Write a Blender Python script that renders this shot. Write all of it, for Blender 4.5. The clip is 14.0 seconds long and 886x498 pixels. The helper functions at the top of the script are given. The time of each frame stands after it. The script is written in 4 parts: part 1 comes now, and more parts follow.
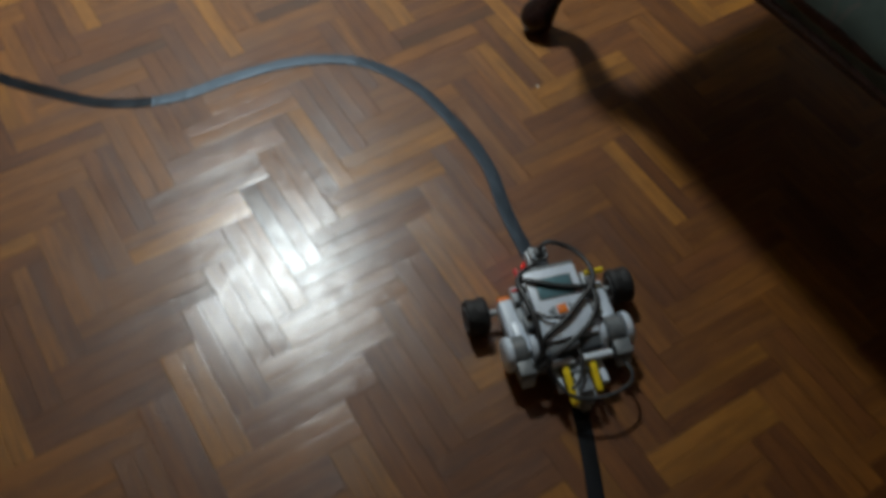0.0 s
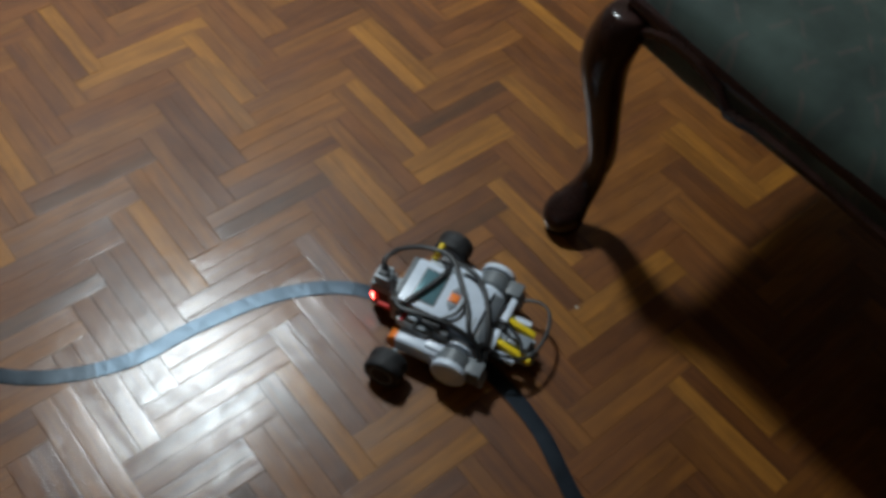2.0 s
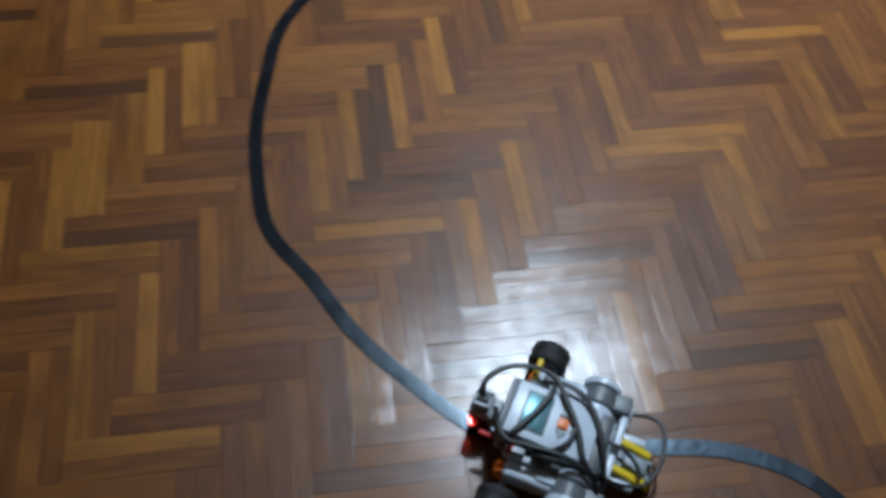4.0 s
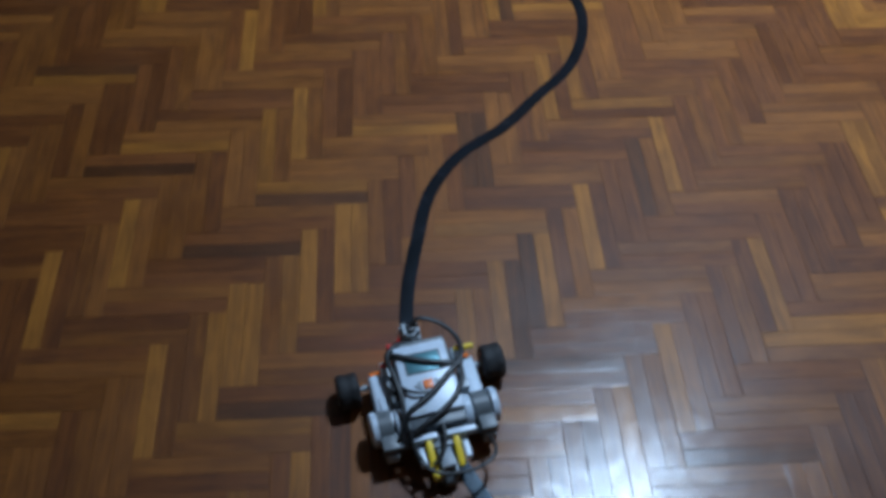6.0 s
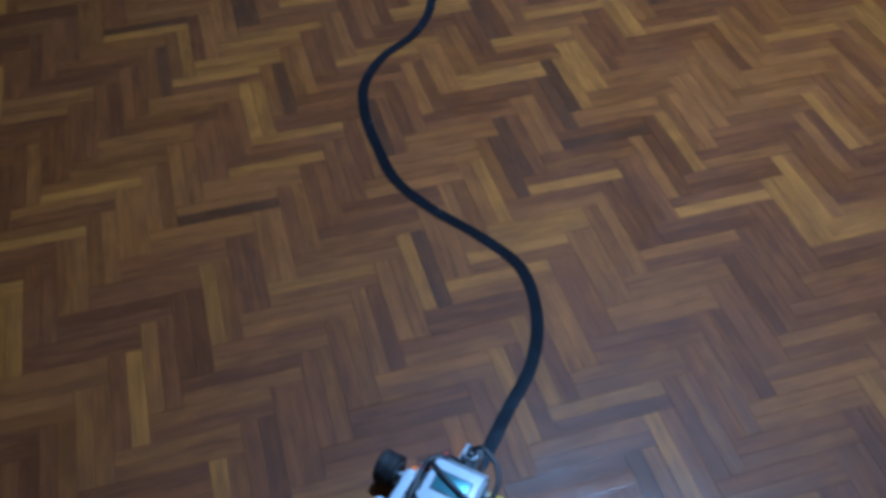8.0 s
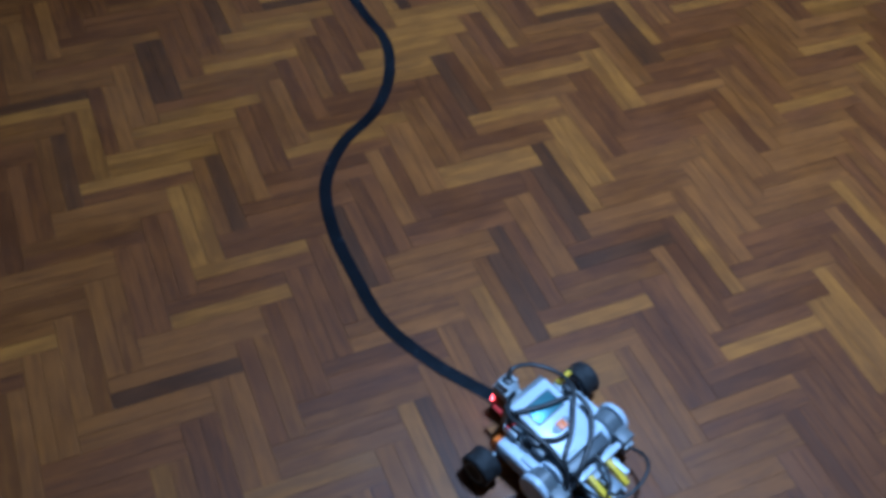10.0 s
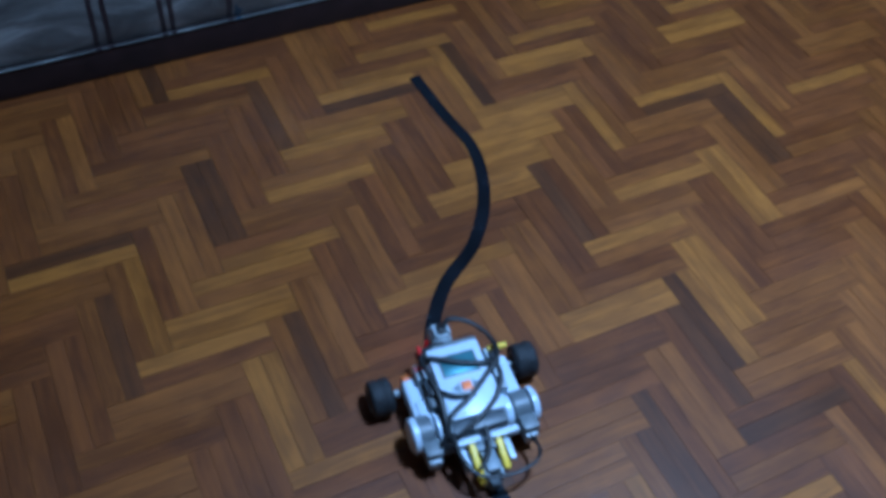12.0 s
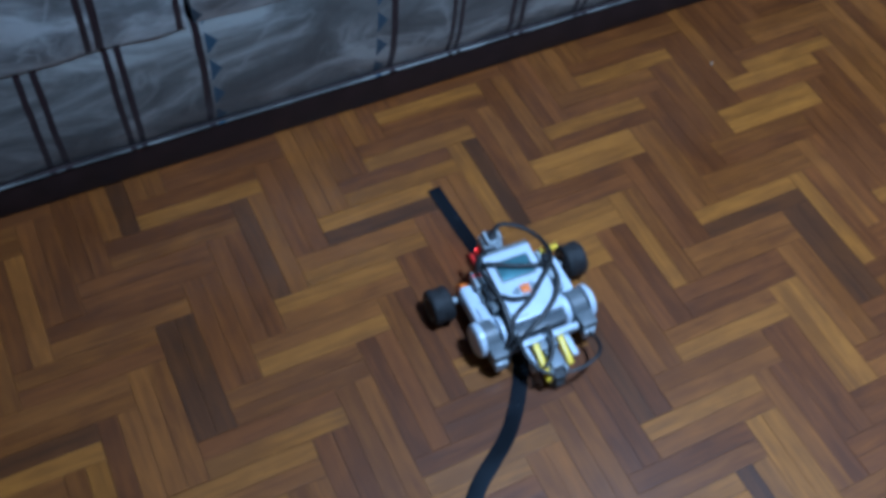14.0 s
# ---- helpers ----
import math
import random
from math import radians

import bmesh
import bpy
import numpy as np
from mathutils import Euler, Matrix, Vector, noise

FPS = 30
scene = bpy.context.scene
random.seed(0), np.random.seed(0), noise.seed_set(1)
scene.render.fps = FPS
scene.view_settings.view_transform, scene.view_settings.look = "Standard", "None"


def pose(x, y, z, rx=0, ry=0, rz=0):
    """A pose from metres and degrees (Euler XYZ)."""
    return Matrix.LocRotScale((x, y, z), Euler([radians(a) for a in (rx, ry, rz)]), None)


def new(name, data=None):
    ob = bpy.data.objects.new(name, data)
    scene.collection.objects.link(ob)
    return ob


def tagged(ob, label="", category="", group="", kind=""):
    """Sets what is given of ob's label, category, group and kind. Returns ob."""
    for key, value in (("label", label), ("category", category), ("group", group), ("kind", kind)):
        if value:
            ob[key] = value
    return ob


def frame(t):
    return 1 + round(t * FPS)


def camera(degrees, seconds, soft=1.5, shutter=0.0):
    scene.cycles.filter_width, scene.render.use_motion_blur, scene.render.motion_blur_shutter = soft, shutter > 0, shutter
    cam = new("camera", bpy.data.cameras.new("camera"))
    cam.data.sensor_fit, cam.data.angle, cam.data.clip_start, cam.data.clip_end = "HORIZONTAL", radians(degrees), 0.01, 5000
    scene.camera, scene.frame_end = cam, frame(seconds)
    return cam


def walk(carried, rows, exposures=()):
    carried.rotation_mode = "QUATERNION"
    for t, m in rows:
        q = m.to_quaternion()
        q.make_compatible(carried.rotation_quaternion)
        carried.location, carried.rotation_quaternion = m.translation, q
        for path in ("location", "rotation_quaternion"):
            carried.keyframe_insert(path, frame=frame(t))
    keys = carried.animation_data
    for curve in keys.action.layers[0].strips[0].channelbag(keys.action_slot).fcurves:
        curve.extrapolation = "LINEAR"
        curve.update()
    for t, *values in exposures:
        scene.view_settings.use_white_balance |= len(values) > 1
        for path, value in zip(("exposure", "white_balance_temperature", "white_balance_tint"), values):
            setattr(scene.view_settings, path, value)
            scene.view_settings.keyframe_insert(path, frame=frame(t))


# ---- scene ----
SOFT = 4.0
EXPOSURES = [(0.0, 0.22, 7200, 10), (1.5, 0.04, 7100, 10), (3.0, 0.0, 6250, 10), (4.2, -0.10, 5950, 10), (6.3, -0.50, 5050, 10), (7.7, -0.66, 4200, 10), (9.8, -0.76, 4300, 10), (11.5, -0.79, 4150, 10), (12.5, -0.71, 4350, 10), (14.0, -0.62, 4600, 10)]
cam = camera(48.8, 14.0, soft=SOFT, shutter=0.5)
PATH = [
    (0.0, pose(-0.069, -0.394, 1.051, 35.45, -1.14, -31.93)),
    (0.5, pose(-0.012, -0.226, 1.038, 35.79, -0.99, -35.14)),
    (1.0, pose(0.021, -0.132, 1.014, 35.33, -2.86, -37.67)),
    (1.5, pose(0.011, -0.003, 1.011, 36.54, -3.28, -40.44)),
    (2.0, pose(0.016, 0.052, 0.996, 36.64, -4.50, -39.23)),
    (2.5, pose(0.051, 0.095, 0.990, 36.32, -5.49, -28.71)),
    (3.0, pose(0.043, 0.123, 0.974, 36.20, -5.70, -18.25)),
    (3.5, pose(-0.042, 0.212, 0.994, 35.24, -5.70, -14.05)),
    (4.0, pose(-0.106, 0.246, 1.004, 36.00, -3.02, -8.96)),
    (4.2, pose(-0.128, 0.256, 1.012, 36.03, -2.99, -6.82)),
    (6.3, pose(-0.203, 0.454, 1.093, 40.73, -1.05, -3.95)),
    (6.5, pose(-0.210, 0.516, 1.102, 41.42, -0.87, -5.00)),
    (7.0, pose(-0.202, 0.610, 1.101, 44.30, 0.63, -6.17)),
    (7.5, pose(-0.199, 0.719, 1.096, 44.09, -0.60, -10.49)),
    (7.7, pose(-0.207, 0.786, 1.112, 44.47, 0.14, -13.75)),
    (9.8, pose(-0.284, 1.327, 1.099, 39.97, -3.99, -23.04)),
    (10.0, pose(-0.277, 1.367, 1.090, 40.73, -4.25, -23.53)),
    (10.5, pose(-0.270, 1.463, 1.073, 40.45, -5.70, -23.92)),
    (11.0, pose(-0.287, 1.615, 1.086, 40.59, -4.89, -26.09)),
    (11.5, pose(-0.325, 1.716, 1.075, 43.34, -4.07, -26.32)),
    (12.0, pose(-0.316, 1.763, 1.042, 40.14, -4.05, -26.25)),
    (12.5, pose(-0.283, 1.871, 1.046, 37.84, -3.46, -27.41)),
    (13.0, pose(-0.227, 1.995, 1.064, 38.91, -3.36, -28.67)),
    (13.5, pose(-0.176, 2.074, 1.050, 38.22, -3.11, -27.43)),
    (14.0, pose(-0.168, 2.148, 1.050, 34.97, -4.03, -26.48)),
]
walk(cam, PATH, EXPOSURES)

# ---- light ----
world = bpy.data.worlds.new("world")
scene.world = world
world.use_nodes = True
world.node_tree.nodes["Background"].inputs[0].default_value = (0.4, 0.5, 0.7, 1)
world.node_tree.nodes["Background"].inputs[1].default_value = 0.004
LAMP = (0.745, 2.15, 2.78)
light = bpy.data.lights.new("ceiling_lamp_light", "AREA")
light.shape, light.size = "DISK", 0.33
light.energy, light.color, light.spread = 45, (0.75, 0.895, 1.0), radians(94)
lamp_light = new("ceiling_lamp_light", light)
lamp_light.location = LAMP


# ---- materials ----
def material(name, color, rough=0.5, metal=0.0, coat=0.0, vary=0.15, grain=60.0, bump=0.05, bump_scale=300.0):
    """A surface with a base colour that drifts at two scales, and fine relief."""
    m = bpy.data.materials.new(name)
    m.use_nodes = True
    nt = m.node_tree
    b = nt.nodes["Principled BSDF"]
    co = nt.nodes.new("ShaderNodeTexCoord")
    n1 = nt.nodes.new("ShaderNodeTexNoise")
    n1.inputs["Scale"].default_value = grain
    n1.inputs["Detail"].default_value = 6
    nt.links.new(co.outputs["Object"], n1.inputs["Vector"])
    ramp = nt.nodes.new("ShaderNodeValToRGB")
    ramp.color_ramp.elements[0].position, ramp.color_ramp.elements[1].position = 0.3, 0.7
    ramp.color_ramp.elements[0].color = (*[c * (1 - vary) for c in color], 1)
    ramp.color_ramp.elements[1].color = (*[min(1, c * (1 + vary)) for c in color], 1)
    nt.links.new(n1.outputs["Fac"], ramp.inputs["Fac"])
    nt.links.new(ramp.outputs["Color"], b.inputs["Base Color"])
    rr = nt.nodes.new("ShaderNodeMapRange")
    rr.inputs["To Min"].default_value, rr.inputs["To Max"].default_value = max(0.02, rough - 0.08), min(1, rough + 0.08)
    nt.links.new(n1.outputs["Fac"], rr.inputs["Value"])
    nt.links.new(rr.outputs["Result"], b.inputs["Roughness"])
    n2 = nt.nodes.new("ShaderNodeTexNoise")
    n2.inputs["Scale"].default_value = bump_scale
    nt.links.new(co.outputs["Object"], n2.inputs["Vector"])
    bp = nt.nodes.new("ShaderNodeBump")
    bp.inputs["Strength"].default_value, bp.inputs["Distance"].default_value = bump, 0.002
    nt.links.new(n2.outputs["Fac"], bp.inputs["Height"])
    nt.links.new(bp.outputs["Normal"], b.inputs["Normal"])
    b.inputs["Metallic"].default_value = metal
    b.inputs["Coat Weight"].default_value = coat
    return m


def math_node(nt, op, a, b=None, c=None):
    n = nt.nodes.new("ShaderNodeMath")
    n.operation = op
    for k, v in enumerate((a, b, c)):
        if v is None:
            continue
        if isinstance(v, (int, float)):
            n.inputs[k].default_value = v
        else:
            nt.links.new(v, n.inputs[k])
    return n.outputs[0]


def mix_color(nt, fac, a, b):
    n = nt.nodes.new("ShaderNodeMix")
    n.data_type = "RGBA"
    for sock, v in ((n.inputs["Factor"], fac), (n.inputs["A"], a), (n.inputs["B"], b)):
        if isinstance(v, (int, float)):
            sock.default_value = v
        elif isinstance(v, tuple):
            sock.default_value = (*v, 1)
        else:
            nt.links.new(v, sock)
    return n.outputs["Result"]


def parquet_wood(name, dark, pale):
    """Varnished parquet strip: grain runs along the strip, each strip has its own tone."""
    m = bpy.data.materials.new(name)
    m.use_nodes = True
    nt = m.node_tree
    b = nt.nodes["Principled BSDF"]
    uv = nt.nodes.new("ShaderNodeTexCoord").outputs["UV"]
    info, geo = nt.nodes.new("ShaderNodeObjectInfo"), nt.nodes.new("ShaderNodeNewGeometry")
    rnd = math_node(nt, "FRACT", math_node(nt, "ADD", info.outputs["Random"], geo.outputs["Random Per Island"]))
    shift = nt.nodes.new("ShaderNodeCombineXYZ")
    nt.links.new(math_node(nt, "MULTIPLY", rnd, 37.0), shift.inputs[0])
    nt.links.new(math_node(nt, "MULTIPLY", rnd, 11.0), shift.inputs[1])
    vec = nt.nodes.new("ShaderNodeVectorMath")
    vec.operation = "ADD"
    nt.links.new(uv, vec.inputs[0])
    nt.links.new(shift.outputs[0], vec.inputs[1])

    def streaks(sx, sy, detail, rough=0.55):
        mp = nt.nodes.new("ShaderNodeMapping")
        mp.inputs["Scale"].default_value = (sx, sy, 1)
        nt.links.new(vec.outputs[0], mp.inputs["Vector"])
        n = nt.nodes.new("ShaderNodeTexNoise")
        n.inputs["Scale"].default_value, n.inputs["Detail"].default_value = 1.0, detail
        n.inputs["Roughness"].default_value = rough
        n.inputs["Distortion"].default_value = 0.6
        nt.links.new(mp.outputs[0], n.inputs["Vector"])
        return n.outputs["Fac"]

    broad, fine, blot = streaks(9, 130, 3), streaks(30, 900, 4), streaks(14, 30, 2)
    tone = math_node(nt, "ADD", math_node(nt, "MULTIPLY_ADD", rnd, 0.46, 0.08), math_node(nt, "MULTIPLY", math_node(nt, "SUBTRACT", broad, 0.5), 1.4))
    tone = math_node(nt, "ADD", tone, math_node(nt, "MULTIPLY", math_node(nt, "SUBTRACT", fine, 0.5), 0.8))
    tone = math_node(nt, "ADD", tone, math_node(nt, "MULTIPLY", math_node(nt, "SUBTRACT", blot, 0.5), 1.0))
    cl = nt.nodes.new("ShaderNodeClamp")
    nt.links.new(tone, cl.inputs[0])
    nt.links.new(mix_color(nt, cl.outputs[0], dark, pale), b.inputs["Base Color"])
    # worn varnish, patchy over the whole room
    room = nt.nodes.new("ShaderNodeNewGeometry").outputs["Position"]
    wear = nt.nodes.new("ShaderNodeTexNoise")
    wear.inputs["Scale"].default_value, wear.inputs["Detail"].default_value = 7, 5
    nt.links.new(room, wear.inputs["Vector"])
    r = nt.nodes.new("ShaderNodeMapRange")
    r.inputs["From Min"].default_value, r.inputs["From Max"].default_value = 0.3, 0.7
    r.inputs["To Min"].default_value, r.inputs["To Max"].default_value = 0.40, 0.54
    nt.links.new(wear.outputs["Fac"], r.inputs["Value"])
    nt.links.new(math_node(nt, "ADD", r.outputs["Result"], math_node(nt, "MULTIPLY", rnd, 0.07)), b.inputs["Roughness"])
    bp = nt.nodes.new("ShaderNodeBump")
    bp.inputs["Strength"].default_value, bp.inputs["Distance"].default_value = 0.14, 0.0008
    # each strip is a little cupped across its width
    across = nt.nodes.new("ShaderNodeSeparateXYZ")
    nt.links.new(uv, across.inputs[0])
    cup = math_node(nt, "POWER", math_node(nt, "MULTIPLY", math_node(nt, "ABSOLUTE", across.outputs[1]), 83.0), 2.0)
    cup = math_node(nt, "MULTIPLY", cup, math_node(nt, "MULTIPLY", math_node(nt, "SUBTRACT", 0.75, rnd), 1.7))
    q = math_node(nt, "MULTIPLY", math_node(nt, "ABSOLUTE", across.outputs[1]), 83.0)
    cup = math_node(nt, "SUBTRACT", cup, math_node(nt, "MULTIPLY", math_node(nt, "POWER", q, 10.0), 0.9))
    relief = math_node(nt, "ADD", fine, math_node(nt, "MULTIPLY", broad, 0.8))
    nt.links.new(math_node(nt, "ADD", relief, cup), bp.inputs["Height"])
    nt.links.new(bp.outputs["Normal"], b.inputs["Normal"])
    b.inputs["Specular IOR Level"].default_value = 0.27
    # scuffs break the shine
    scuff = nt.nodes.new("ShaderNodeTexNoise")
    scuff.inputs["Scale"].default_value, scuff.inputs["Detail"].default_value = 55, 6
    nt.links.new(room, scuff.inputs["Vector"])
    cw = nt.nodes.new("ShaderNodeMapRange")
    cw.inputs["From Min"].default_value, cw.inputs["From Max"].default_value = 0.35, 0.65
    cw.inputs["To Min"].default_value, cw.inputs["To Max"].default_value = 0.34, 0.60
    nt.links.new(scuff.outputs["Fac"], cw.inputs["Value"])
    nt.links.new(cw.outputs["Result"], b.inputs["Coat Weight"])
    b.inputs["Coat Roughness"].default_value = 0.19
    nt.links.new(bp.outputs["Normal"], b.inputs["Coat Normal"])
    return m


def striped_fabric(name, lines, zigzags, ground):
    """Satin upholstery: cloudy pale ground with painted crease light, thin dark double lines and blue triangles along
    two bands.
    """
    m = bpy.data.materials.new(name)
    m.use_nodes = True
    nt = m.node_tree
    b = nt.nodes["Principled BSDF"]
    co = nt.nodes.new("ShaderNodeTexCoord").outputs["Object"]
    sep = nt.nodes.new("ShaderNodeSeparateXYZ")
    nt.links.new(co, sep.inputs[0])
    cloud = nt.nodes.new("ShaderNodeTexNoise")
    cloud.inputs["Scale"].default_value, cloud.inputs["Detail"].default_value = 6.5, 7
    cloud.inputs["Roughness"].default_value = 0.6
    cloud.inputs["Distortion"].default_value = 1.3
    streaked = nt.nodes.new("ShaderNodeMapping")
    streaked.inputs["Rotation"].default_value = (0, radians(24), 0)
    streaked.inputs["Scale"].default_value = (0.7, 1, 2.0)
    nt.links.new(co, streaked.inputs["Vector"])
    nt.links.new(streaked.outputs[0], cloud.inputs["Vector"])
    ramp = nt.nodes.new("ShaderNodeValToRGB")
    els = ramp.color_ramp.elements
    els[0].position, els[0].color = 0.36, (*[c * 0.48 for c in ground], 1)
    els[1].position, els[1].color = 0.62, (*[min(1, c * 2.0) for c in ground], 1)
    els.new(0.47).color = (*[c * 0.8 for c in ground], 1)
    els.new(0.53).color = (*[c * 1.2 for c in ground], 1)
    nt.links.new(cloud.outputs["Fac"], ramp.inputs["Fac"])
    color = ramp.outputs["Color"]
    # pale crackled veins paint the light caught on creases, gathered in patches
    crease_glint = nt.nodes.new("ShaderNodeTexNoise")
    crease_glint.inputs["Scale"].default_value, crease_glint.inputs["Detail"].default_value = 9, 4
    crease_glint.inputs["Distortion"].default_value = 0.9
    nt.links.new(co, crease_glint.inputs["Vector"])
    patch = nt.nodes.new("ShaderNodeTexNoise")
    patch.inputs["Scale"].default_value, patch.inputs["Detail"].default_value = 5, 2
    nt.links.new(co, patch.inputs["Vector"])
    thin = nt.nodes.new("ShaderNodeMapRange")
    thin.inputs["From Min"].default_value, thin.inputs["From Max"].default_value = 0.0, 0.035
    thin.inputs["To Min"].default_value, thin.inputs["To Max"].default_value = 1.0, 0.0
    nt.links.new(math_node(nt, "ABSOLUTE", math_node(nt, "SUBTRACT", crease_glint.outputs["Fac"], 0.5)), thin.inputs["Value"])
    some = nt.nodes.new("ShaderNodeMapRange")
    some.inputs["From Min"].default_value, some.inputs["From Max"].default_value = 0.45, 0.62
    nt.links.new(patch.outputs["Fac"], some.inputs["Value"])
    color = mix_color(nt, math_node(nt, "MULTIPLY", math_node(nt, "MULTIPLY", thin.outputs["Result"], some.outputs["Result"]), 0.7), color, tuple(min(1.0, c * 1.9) for c in ground))
    wob = nt.nodes.new("ShaderNodeTexNoise")
    wob.inputs["Scale"].default_value = 9
    nt.links.new(co, wob.inputs["Vector"])
    x = math_node(nt, "ADD", sep.outputs[0], math_node(nt, "MULTIPLY", math_node(nt, "SUBTRACT", wob.outputs["Fac"], 0.5), 0.010))
    for at, half in lines:
        color = mix_color(nt, math_node(nt, "COMPARE", x, at, half * 1.35), color, (0.016, 0.007, 0.011))
    for at in zigzags:
        tri = math_node(nt, "PINGPONG", sep.outputs[2], 0.022)
        d = math_node(nt, "SUBTRACT", x, at - 0.006)
        up = math_node(nt, "GREATER_THAN", d, 0.0)
        lim = math_node(nt, "LESS_THAN", d, math_node(nt, "MULTIPLY", math_node(nt, "SUBTRACT", tri, 0.004), 0.85))
        color = mix_color(nt, math_node(nt, "MULTIPLY", up, lim), color, (0.03, 0.07, 0.11))
    nt.links.new(color, b.inputs["Base Color"])
    b.inputs["Roughness"].default_value = 0.48
    b.inputs["Sheen Weight"].default_value = 0.08
    weave = nt.nodes.new("ShaderNodeTexNoise")
    weave.inputs["Scale"].default_value = 22
    weave.inputs["Detail"].default_value = 6
    nt.links.new(co, weave.inputs["Vector"])
    bp = nt.nodes.new("ShaderNodeBump")
    bp.inputs["Strength"].default_value, bp.inputs["Distance"].default_value = 0.5, 0.006
    nt.links.new(weave.outputs["Fac"], bp.inputs["Height"])
    nt.links.new(bp.outputs["Normal"], b.inputs["Normal"])
    return m


def lattice_fabric(name):
    """Dull green damask with faint rose lines crossing aslant."""
    m = bpy.data.materials.new(name)
    m.use_nodes = True
    nt = m.node_tree
    b = nt.nodes["Principled BSDF"]
    co = nt.nodes.new("ShaderNodeTexCoord").outputs["Object"]
    sep = nt.nodes.new("ShaderNodeSeparateXYZ")
    nt.links.new(co, sep.inputs[0])
    n = nt.nodes.new("ShaderNodeTexNoise")
    n.inputs["Scale"].default_value, n.inputs["Detail"].default_value = 30, 6
    nt.links.new(co, n.inputs["Vector"])
    blot = nt.nodes.new("ShaderNodeTexNoise")
    blot.inputs["Scale"].default_value, blot.inputs["Detail"].default_value = 16, 4
    nt.links.new(co, blot.inputs["Vector"])
    mottle = math_node(nt, "MULTIPLY_ADD", math_node(nt, "SUBTRACT", blot.outputs["Fac"], 0.5), 2.2, n.outputs["Fac"])
    base = mix_color(nt, mottle, (0.010, 0.026, 0.020), (0.042, 0.072, 0.058))

    def dashes(slope, pitch, beat):
        run = math_node(nt, "ADD", sep.outputs[1], math_node(nt, "MULTIPLY", sep.outputs[0], slope))
        saw = math_node(nt, "PINGPONG", math_node(nt, "ADD", run, math_node(nt, "MULTIPLY", blot.outputs["Fac"], 0.012)), pitch)
        gate = math_node(nt, "GREATER_THAN", math_node(nt, "PINGPONG", math_node(nt, "SUBTRACT", sep.outputs[0], math_node(nt, "MULTIPLY", run, 0.4)), beat), beat * 0.45)
        return math_node(nt, "MULTIPLY", math_node(nt, "LESS_THAN", saw, 0.0030), gate)

    rose = math_node(nt, "MAXIMUM", dashes(0.35, 0.030, 0.022), dashes(-0.9, 0.041, 0.016))
    nt.links.new(mix_color(nt, math_node(nt, "MULTIPLY", rose, math_node(nt, "MULTIPLY", n.outputs["Fac"], 0.55)), base, (0.12, 0.065, 0.055)), b.inputs["Base Color"])
    b.inputs["Roughness"].default_value = 0.8
    b.inputs["Sheen Weight"].default_value = 0.25
    bp = nt.nodes.new("ShaderNodeBump")
    bp.inputs["Strength"].default_value, bp.inputs["Distance"].default_value = 0.3, 0.002
    nt.links.new(n.outputs["Fac"], bp.inputs["Height"])
    nt.links.new(bp.outputs["Normal"], b.inputs["Normal"])
    return m


def glowing(name, color, strength):
    m = bpy.data.materials.new(name)
    m.use_nodes = True
    b = m.node_tree.nodes["Principled BSDF"]
    b.inputs["Base Color"].default_value = (*color, 1)
    b.inputs["Emission Color"].default_value = (*color, 1)
    b.inputs["Emission Strength"].default_value = strength
    return m


WOODS = [
    parquet_wood("parquet_pale", (0.160, 0.0565, 0.0055), (0.340, 0.1310, 0.0122)),
    parquet_wood("parquet_honey", (0.116, 0.0362, 0.0040), (0.250, 0.0870, 0.0092)),
    parquet_wood("parquet_brown", (0.085, 0.0246, 0.0031), (0.193, 0.0600, 0.0068)),
    parquet_wood("parquet_dark", (0.053, 0.0166, 0.0022), (0.114, 0.0366, 0.0044)),
]
SCREED = material("dusty_screed", (0.09, 0.04, 0.014), 0.9)
TAPE = material("black_vinyl_tape", (0.0055, 0.006, 0.008), 0.25, vary=0.3, grain=25, bump=0.10, bump_scale=60)
TAPE.node_tree.nodes["Principled BSDF"].inputs["Specular IOR Level"].default_value = 0.34
TAPE.node_tree.nodes["Principled BSDF"].inputs["Specular Tint"].default_value = (0.70, 0.86, 1.0, 1)
SCUFFED_TAPE = material("scuffed_vinyl_tape", (0.008, 0.010, 0.015), 0.35, vary=0.4, grain=60, bump=0.25, bump_scale=90)
SCUFFED_TAPE.node_tree.nodes["Principled BSDF"].inputs["Specular IOR Level"].default_value = 0.58
SCUFFED_TAPE.node_tree.nodes["Principled BSDF"].inputs["Specular Tint"].default_value = (0.62, 0.82, 1.0, 1)
WORN_TAPE = material("worn_vinyl_tape", (0.007, 0.0085, 0.012), 0.31, vary=0.35, grain=40, bump=0.18, bump_scale=80)
WORN_TAPE.node_tree.nodes["Principled BSDF"].inputs["Specular IOR Level"].default_value = 0.42
WORN_TAPE.node_tree.nodes["Principled BSDF"].inputs["Specular Tint"].default_value = (0.62, 0.82, 1.0, 1)
WHITE = material("white_plastic", (0.60, 0.67, 0.76), 0.32, vary=0.05, bump=0.02)
PALE_GREY = material("pale_grey_plastic", (0.36, 0.40, 0.43), 0.4, vary=0.06, bump=0.02)
MID_GREY = material("mid_grey_plastic", (0.22, 0.25, 0.28), 0.42, vary=0.08, bump=0.02)
GREY = material("dark_grey_plastic", (0.14, 0.155, 0.165), 0.42, vary=0.1, bump=0.03)
DARK_GREY = material("charcoal_plastic", (0.075, 0.085, 0.095), 0.4, vary=0.1, bump=0.03)
BLACK = material("black_plastic", (0.018, 0.018, 0.02), 0.45, vary=0.2, bump=0.05)
